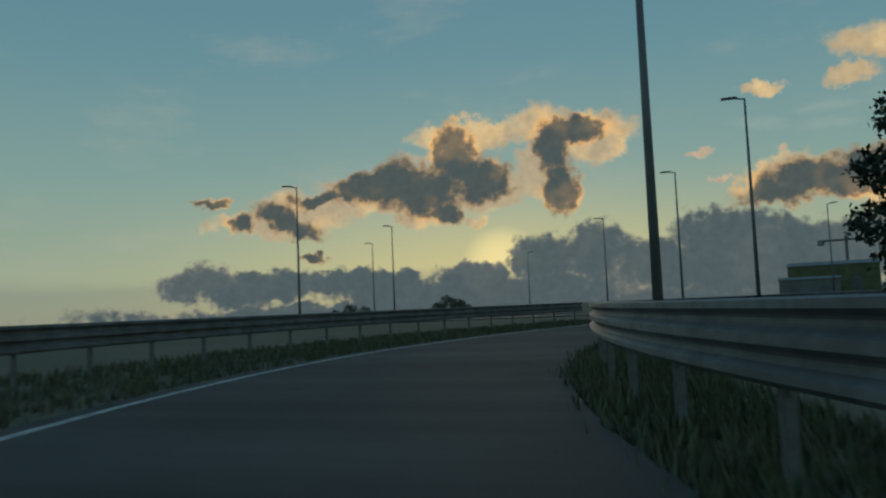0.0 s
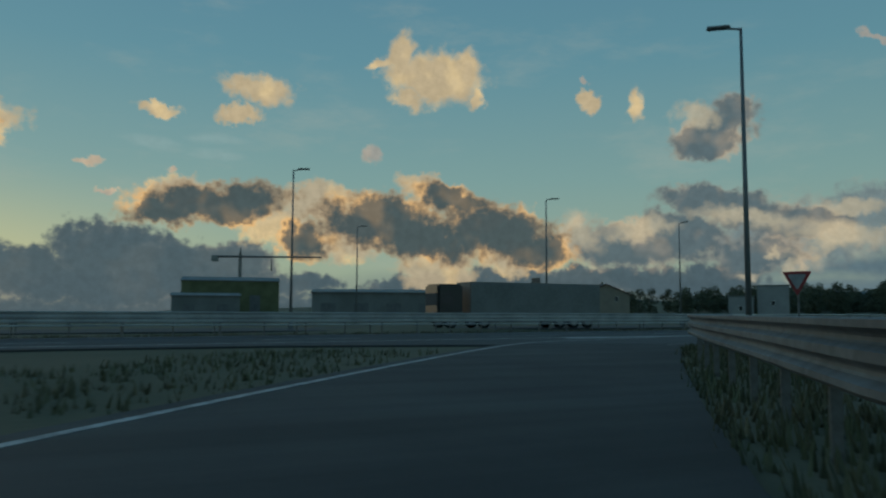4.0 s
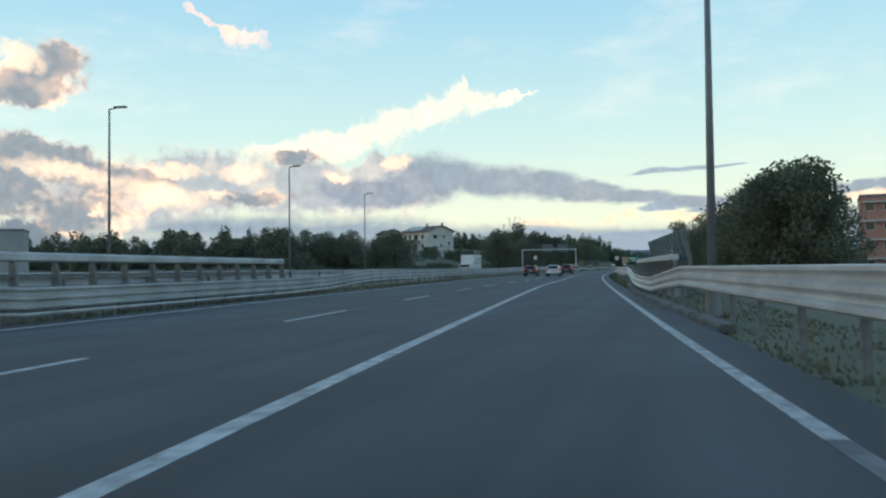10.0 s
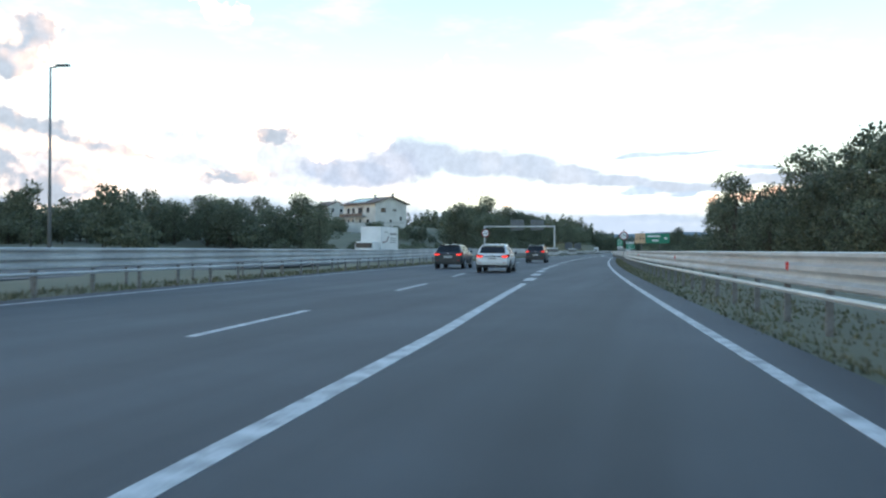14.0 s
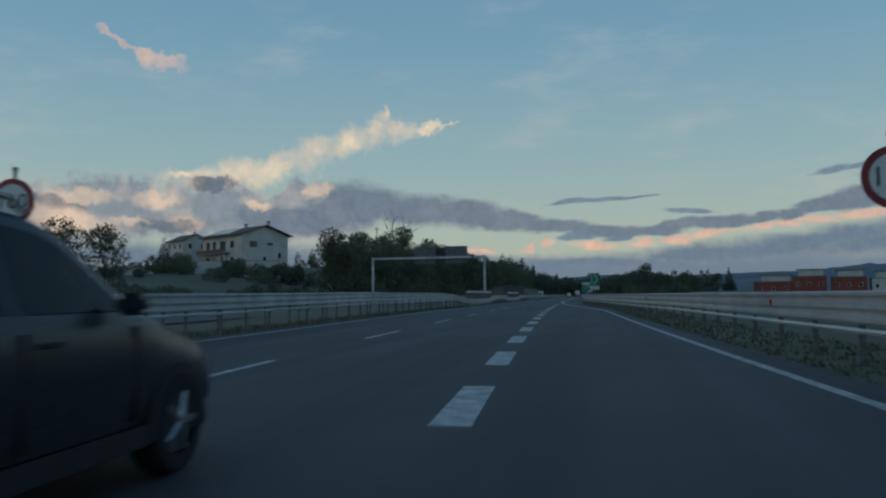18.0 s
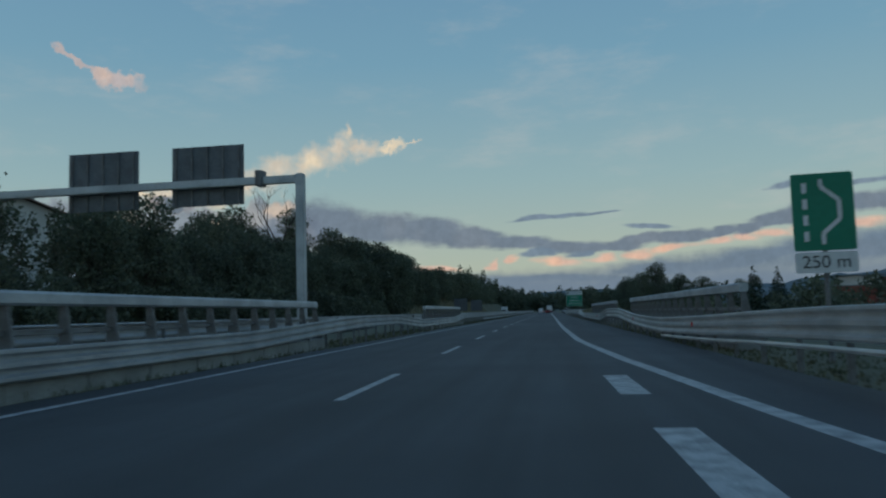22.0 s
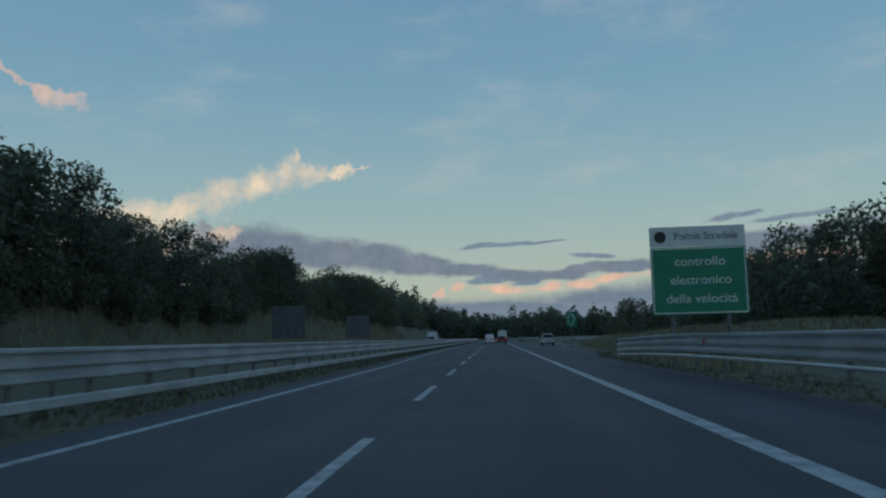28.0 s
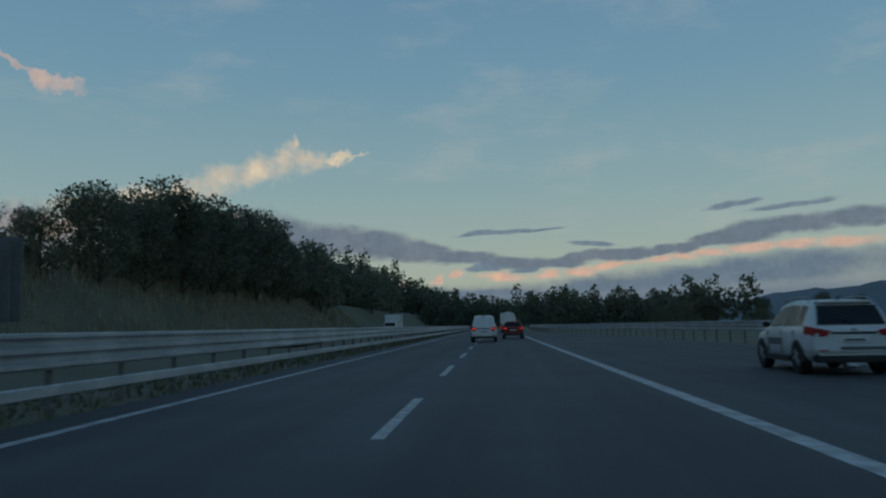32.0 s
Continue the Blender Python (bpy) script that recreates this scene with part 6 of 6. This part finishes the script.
    pl = part("number_plate", boxed(-0.26, 0.26, -0.075, -0.04, 0.68, 0.79, bevel=0.006), WHITE, root, "white number plate")
    part("illegible_line", boxed(-0.2, 0.2, -0.081, -0.07, 0.71, 0.76), GREY_BACK, pl, "grey bar of plate characters")
    part("badge", boxed(-0.06, 0.06, -0.075, -0.04, belt - 0.06, belt - 0.01, bevel=0.01), RIM, root, "plain bright badge")
    return root


def paint(name, c, rough=0.3, metal=0.0):
    return surface(name, c, rough, metal, other=[v * 0.86 for v in c], scale=0.8, fine=20)


DARK_PAINT = paint("dark_metallic_paint", (0.048, 0.053, 0.060), 0.30, 0.4)
WHITE_PAINT = paint("white_paint", (0.68, 0.69, 0.69), 0.3)
RED_PAINT = paint("dark_red_paint", (0.16, 0.016, 0.018), 0.3)


def on_road(y, off, turn=0.0):
    return pose(edge_x(y) + off, y, 0, 0, 0, math.degrees(math.atan2(edge_x(y) - edge_x(y + 5), 5)) + turn)


car("sport_utility_car", "dark grey sport utility car with lit tail lamps", DARK_PAINT, on_road(173.0, 5.45), L=4.45, W=1.90, H=1.68, belt=1.05, rear_rake=0.5, rails=RIM, lift=0.09)
car("estate_car", "dark estate car in the running lane", DARK_PAINT, on_road(147, 2.2), L=4.5, H=1.52, rear_rake=0.4)
car("hatchback", "small white hatchback with lit tail lamps", WHITE_PAINT, on_road(140, 5.9), L=4.0, W=1.75, H=1.5, belt=0.94)
car("delivery_van", "white delivery van with windowless rear doors", WHITE_PAINT, on_road(519, 4.3), L=4.5, W=1.82, H=1.86, belt=1.05, hood=1.0, nose=0.85, rear_rake=0.05, cab=(0.0, 0.80), screen=0.7, plain_rear=True, category="van")
car("red_car", "dark red hatchback ahead of the van", RED_PAINT, on_road(531, 6.6), L=4.1, W=1.78, H=1.5)
parked = car("parked_car", "white sport utility car with dark lettering stopped in the lay-by", WHITE_PAINT, on_road(481.8, 12.45, -3), L=4.16, W=1.76, H=1.60, belt=0.98, rear_rake=0.38, lit=False, rails=RIM)
part("illegible_line", boxed(-0.887, -0.877, 1.75, 2.75, 0.60, 0.76), GREY_BACK, parked, "grey bar of door lettering")
part("illegible_line", boxed(-0.30, 0.78, -0.104, -0.09, 0.53, 0.60), GREY_BACK, parked, "grey bar of bumper lettering")


def tanker():
    root = thing("tank_lorry", on_road(585, 7.0), "white road tanker with rear lamp bar", "lorry")
    part("tank", rod(bmesh.new(), (0, 0.2, 2.1), (0, 9.5, 2.1), 1.15, 1.15, 28), WHITE_PAINT, root, "white cylindrical tank", smooth=False)
    part("chassis", boxed(-1.0, 1.0, 0.0, 11.5, 0.7, 0.95, bevel=0.03), TRIM, root)
    part("cab", boxed(-1.22, 1.22, 10.0, 12.2, 0.6, 3.2, bevel=0.12), WHITE_PAINT, root)
    for y in (1.2, 2.5, 3.8, 11.2):
        for sx in (-1.2, 1.2):
            wheel(root, sx, y, 0.5, 0.3)
    part("bumper", boxed(-1.2, 1.2, -0.12, 0.02, 0.45, 0.75, bevel=0.03), RED, root, "striped rear bumper")
    for sx in (-0.95, 0.95):
        part("tail_lamp", boxed(sx - 0.2, sx + 0.2, -0.16, -0.12, 0.8, 0.95), TAIL_LIT, root, "lit tail lamp")


tanker()


def box_lorry(y, off, label, top=3.4):
    root = thing("box_lorry", pose(edge_x(y) + off, y, 0, 0, 0, 180), label, "lorry")
    b = part("cargo_box", boxed(-1.25, 1.25, -6.6, -0.9, 0.95, top, bevel=0.04), WHITE_PAINT, root, "white cargo box")
    bm = bmesh.new()
    path = [(-1.2, 1.95), (-2.4, 2.05), (-2.9, 2.25), (-3.2, 2.65)]
    for (a, p), (c, q) in zip(path, path[1:]):
        rod(bm, (-1.25, a, p), (-1.25, c, q), 0.09 if a > -2 else 0.07, 0.06, 6)
    part("swoosh", bm, DARK_STRIPE, b, "dark red curved stripe")
    for k, (y0, y1, z) in enumerate(((-3.7, -6.2, 2.85), (-3.7, -6.0, 2.45), (-3.7, -6.1, 2.2), (-3.7, -5.8, 1.95), (-1.9, -3.0, 3.1))):
        part("illegible_line", boxed(-1.262, -1.252, y1, y0, z, z + (0.24 if k == 0 else 0.09)), SHED, b, "grey bar of unreadable lettering")
    part("cab", boxed(-1.1, 1.1, -0.75, 1.2, 0.5, 2.05, bevel=0.14), WHITE_PAINT, root)
    part("windscreen", boxed(-0.95, 0.95, 1.18, 1.22, 1.35, 1.9), CAR_GLASS, root)
    part("chassis", boxed(-1.0, 1.0, -6.4, 1.0, 0.55, 0.9, bevel=0.02), TRIM, root)
    for yy in (-5.0, 0.3):
        for sx in (-1.15, 1.15):
            wheel(root, sx, yy, 0.45, 0.28)


DARK_STRIPE = surface("dark_red_stripe", (0.10, 0.03, 0.045), 0.5)
box_lorry(181, -14.0, "white box lorry with a curved stripe coming the other way", 3.75)


def articulated_lorry(y, off):
    root = thing("articulated_lorry", pose(edge_x(y) + off, y, 0, 0, 0, 180), "long grey articulated lorry on the opposite carriageway", "lorry")
    t = part("trailer", boxed(-1.25, 1.25, -9.2, 2.6, 1.05, 3.5, bevel=0.04), SHED, root, "grey box trailer")
    part("illegible_line", boxed(1.252, 1.262, -5.4, -0.6, 2.3, 2.75), GREY_BACK, t, "dark bar of unreadable lettering")
    for k in range(9):
        part("side_rib", boxed(1.25, 1.275, -9.0 + 1.42 * k, -8.94 + 1.42 * k, 1.1, 3.45), POST, t)
    part("cab", boxed(-1.2, 1.2, 3.2, 5.3, 0.55, 3.3, bevel=0.16), DARK_PAINT, root, "dark cab")
    part("windscreen", boxed(-1.0, 1.0, 5.28, 5.32, 1.7, 2.6), CAR_GLASS, root)
    for sx in (-1.21, 1.21):
        part("side_window", boxed(sx - 0.01, sx + 0.01, 4.1, 5.0, 1.8, 2.5), CAR_GLASS, root)
    part("chassis", boxed(-0.9, 0.9, -9.0, 5.0, 0.62, 1.0, bevel=0.02), TRIM, root)
    part("side_skirt", boxed(1.15, 1.2, -4.6, 0.6, 0.45, 1.0, bevel=0.01), GREY_BACK, root)
    for yy in (-8.0, -6.7, -5.4, 1.4, 4.2):
        for sx in (-1.2, 1.2):
            wheel(root, sx, yy, 0.5, 0.3)


articulated_lorry(12, -13.0)
box_lorry(600, -13.5, "white lorry far off on the opposite carriageway")


# ---------------------------------------------------------------- single trees and posts
def dead_tree():
    rng = random.Random(5)
    x, y = -80.0, 379.0
    root = thing("bare_tree", pose(x, y, hill(x, y)), "leafless dead tree rising above the wood", "tree")
    bm = bmesh.new()

    def limb(p, d, length, r, depth):
        q = p + d * length
        rod(bm, p, q, r, r * 0.6, 5)
        if depth:
            for k in range(3 if depth > 2 else 2):
                e = (d + Vector((rng.uniform(-1, 1), rng.uniform(-1, 1), rng.uniform(-0.2, 0.6))) * 0.75).normalized()
                limb(q - d * length * rng.uniform(0, 0.35), e, length * rng.uniform(0.55, 0.75), r * 0.55, depth - 1)

    limb(Vector((0, 0, -0.5)), Vector((0.03, 0, 1)).normalized(), 9.0, 0.28, 4)
    part("trunk", bm, BARK, root)


dead_tree()
pole = thing("utility_pole", pose(-86.5, 379, hill(-86.5, 379)), "thin dark utility pole above the wood", "pole")
part("shaft", rod(bmesh.new(), (0, 0, -0.5), (0, 0, 14.8), 0.16, 0.11, 10), BARK, pole)
part("crossarm", boxed(-0.7, 0.7, -0.05, 0.05, 14.2, 14.35), BARK, pole)

# reflectors on the guard rails, part of the rails but small and red
for y in (20, 33, 46, 106.3, 115.2, 130, 150, 170, 190, 212, 275, 290, 318, 335, 380, 400):
    x = edge_x(y) + table(y, RIGHT_RAIL) - 0.125
    rf = new("rail_reflector", from_bm("rail_reflector", boxed(-0.02, 0.02, -0.05, 0.05, 0.86, 1.0, bevel=0.01), REFLECTOR))
    rf.location = (x, y, table(y, RIGHT_DROP))
    tagged(rf, "small red reflector fixed to the guard rail", "reflector", "rail reflectors")


# litter left in the lay-by
def litter():
    rng = random.Random(3)
    for i in range(9):
        y = 476 + rng.uniform(-4, 16)
        x = edge_x(y) + 14.5 + rng.uniform(-1.2, 2.2)
        bm = bmesh.new()
        bmesh.ops.create_icosphere(bm, subdivisions=2, radius=0.17)
        for v in bm.verts:
            v.co *= 1 + 0.9 * noise.noise(v.co * 9 + Vector((i * 3.1, 0, 0)))
            v.co.z *= 0.6
        o = new("litter_bag", from_bm("litter_bag", bm, WHITE if i % 3 else BEIGE))
        o.location = (x, y, 0.11)
        tagged(o, "crumpled pale litter bag on the lay-by edge", "litter", "litter in the lay-by")


litter()


# ---------------------------------------------------------------- grass on the verges
def tufts(name, label, count, seed, where, low=0.08, high=0.28, blade=None):
    rng = np.random.default_rng(seed)
    verts, faces = [], []
    for i in range(count):
        x, y, k = where(rng)
        z = hill(x, y)
        for b in range(4):
            a = rng.uniform(0, 2 * math.pi)
            hgt = rng.uniform(low, high) * k
            w = 0.02 + 0.02 * rng.random()
            dx, dy = math.cos(a), math.sin(a)
            lean = rng.uniform(0.1, 0.6) * hgt
            px, py = x + rng.normal() * 0.12, y + rng.normal() * 0.12
            n = len(verts)
            verts += [(px - dy * w, py + dx * w, z - 0.02), (px + dy * w, py - dx * w, z - 0.02), (px + dx * lean, py + dy * lean, z + hgt)]
            faces.append((n, n + 1, n + 2))
    tagged(new(name, tag_mesh(name, verts, faces, blade or BLADE)), label, "grass", kind="stuff")


def right_verge(rng):
    y = rng.uniform(12, 440)
    return edge_x(y) + table(y, PAVED_RIGHT) + 0.1 + rng.uniform(0, 1) ** 1.3 * 3.0, y, 1.0


def median(rng):
    y = rng.uniform(-20, 560)
    return edge_x(y) + table(y, LEFT_RAIL) + 0.55 - rng.uniform(0, 1) * 2.6, y, 1.0


def left_bank(rng):
    y = rng.uniform(360, 620)
    return edge_x(y) - 21.0 - rng.uniform(0, 1) * 9, y, 1.5


tufts("verge_grass", "dry uneven grass along the verge", 12000, 1, right_verge, 0.03, 0.11)
tufts("median_grass", "tufts of dry grass under the median rail", 9000, 2, median, 0.06, 0.2)
def mound(rng):
    y = rng.uniform(404, 478)
    return edge_x(y) + table(y, PAVED_RIGHT) + 1.2 + rng.uniform(0, 1) ** 1.2 * 12, y, 1.0


def slip_spot(rng, last, o):
    i = rng.integers(8, len(SLIP_LINE) - last)
    (x, y, _, nx, ny), (x1, y1, _, mx, my) = SLIP_LINE[i], SLIP_LINE[i + 1]
    k = rng.uniform(0, 1)
    return x + (x1 - x) * k + (nx + (mx - nx) * k) * o, y + (y1 - y) * k + (ny + (my - ny) * k) * o, 1.0


def slip_verge(rng):
    return slip_spot(rng, 7, 1.75 + rng.uniform(0, 1) * 2.2)


def slip_left(rng):
    return slip_spot(rng, 10, -5.1 - rng.uniform(0, 1) * 6)


SLIP_LINE = normals(SLIP)
tufts("bank_grass", "long dry grass on the bank", 6000, 3, left_bank, 0.3, 0.7, STRAW)
tufts("mound_grass", "dry straw-coloured grass on the mound beside the lay-by", 11000, 4, mound, 0.10, 0.32, STRAW)
tufts("bend_grass", "dark rough grass under the slip road rail", 9000, 5, slip_verge, 0.07, 0.26)
tufts("bend_grass", "low rough grass outside the slip road", 6000, 6, slip_left, 0.06, 0.25)
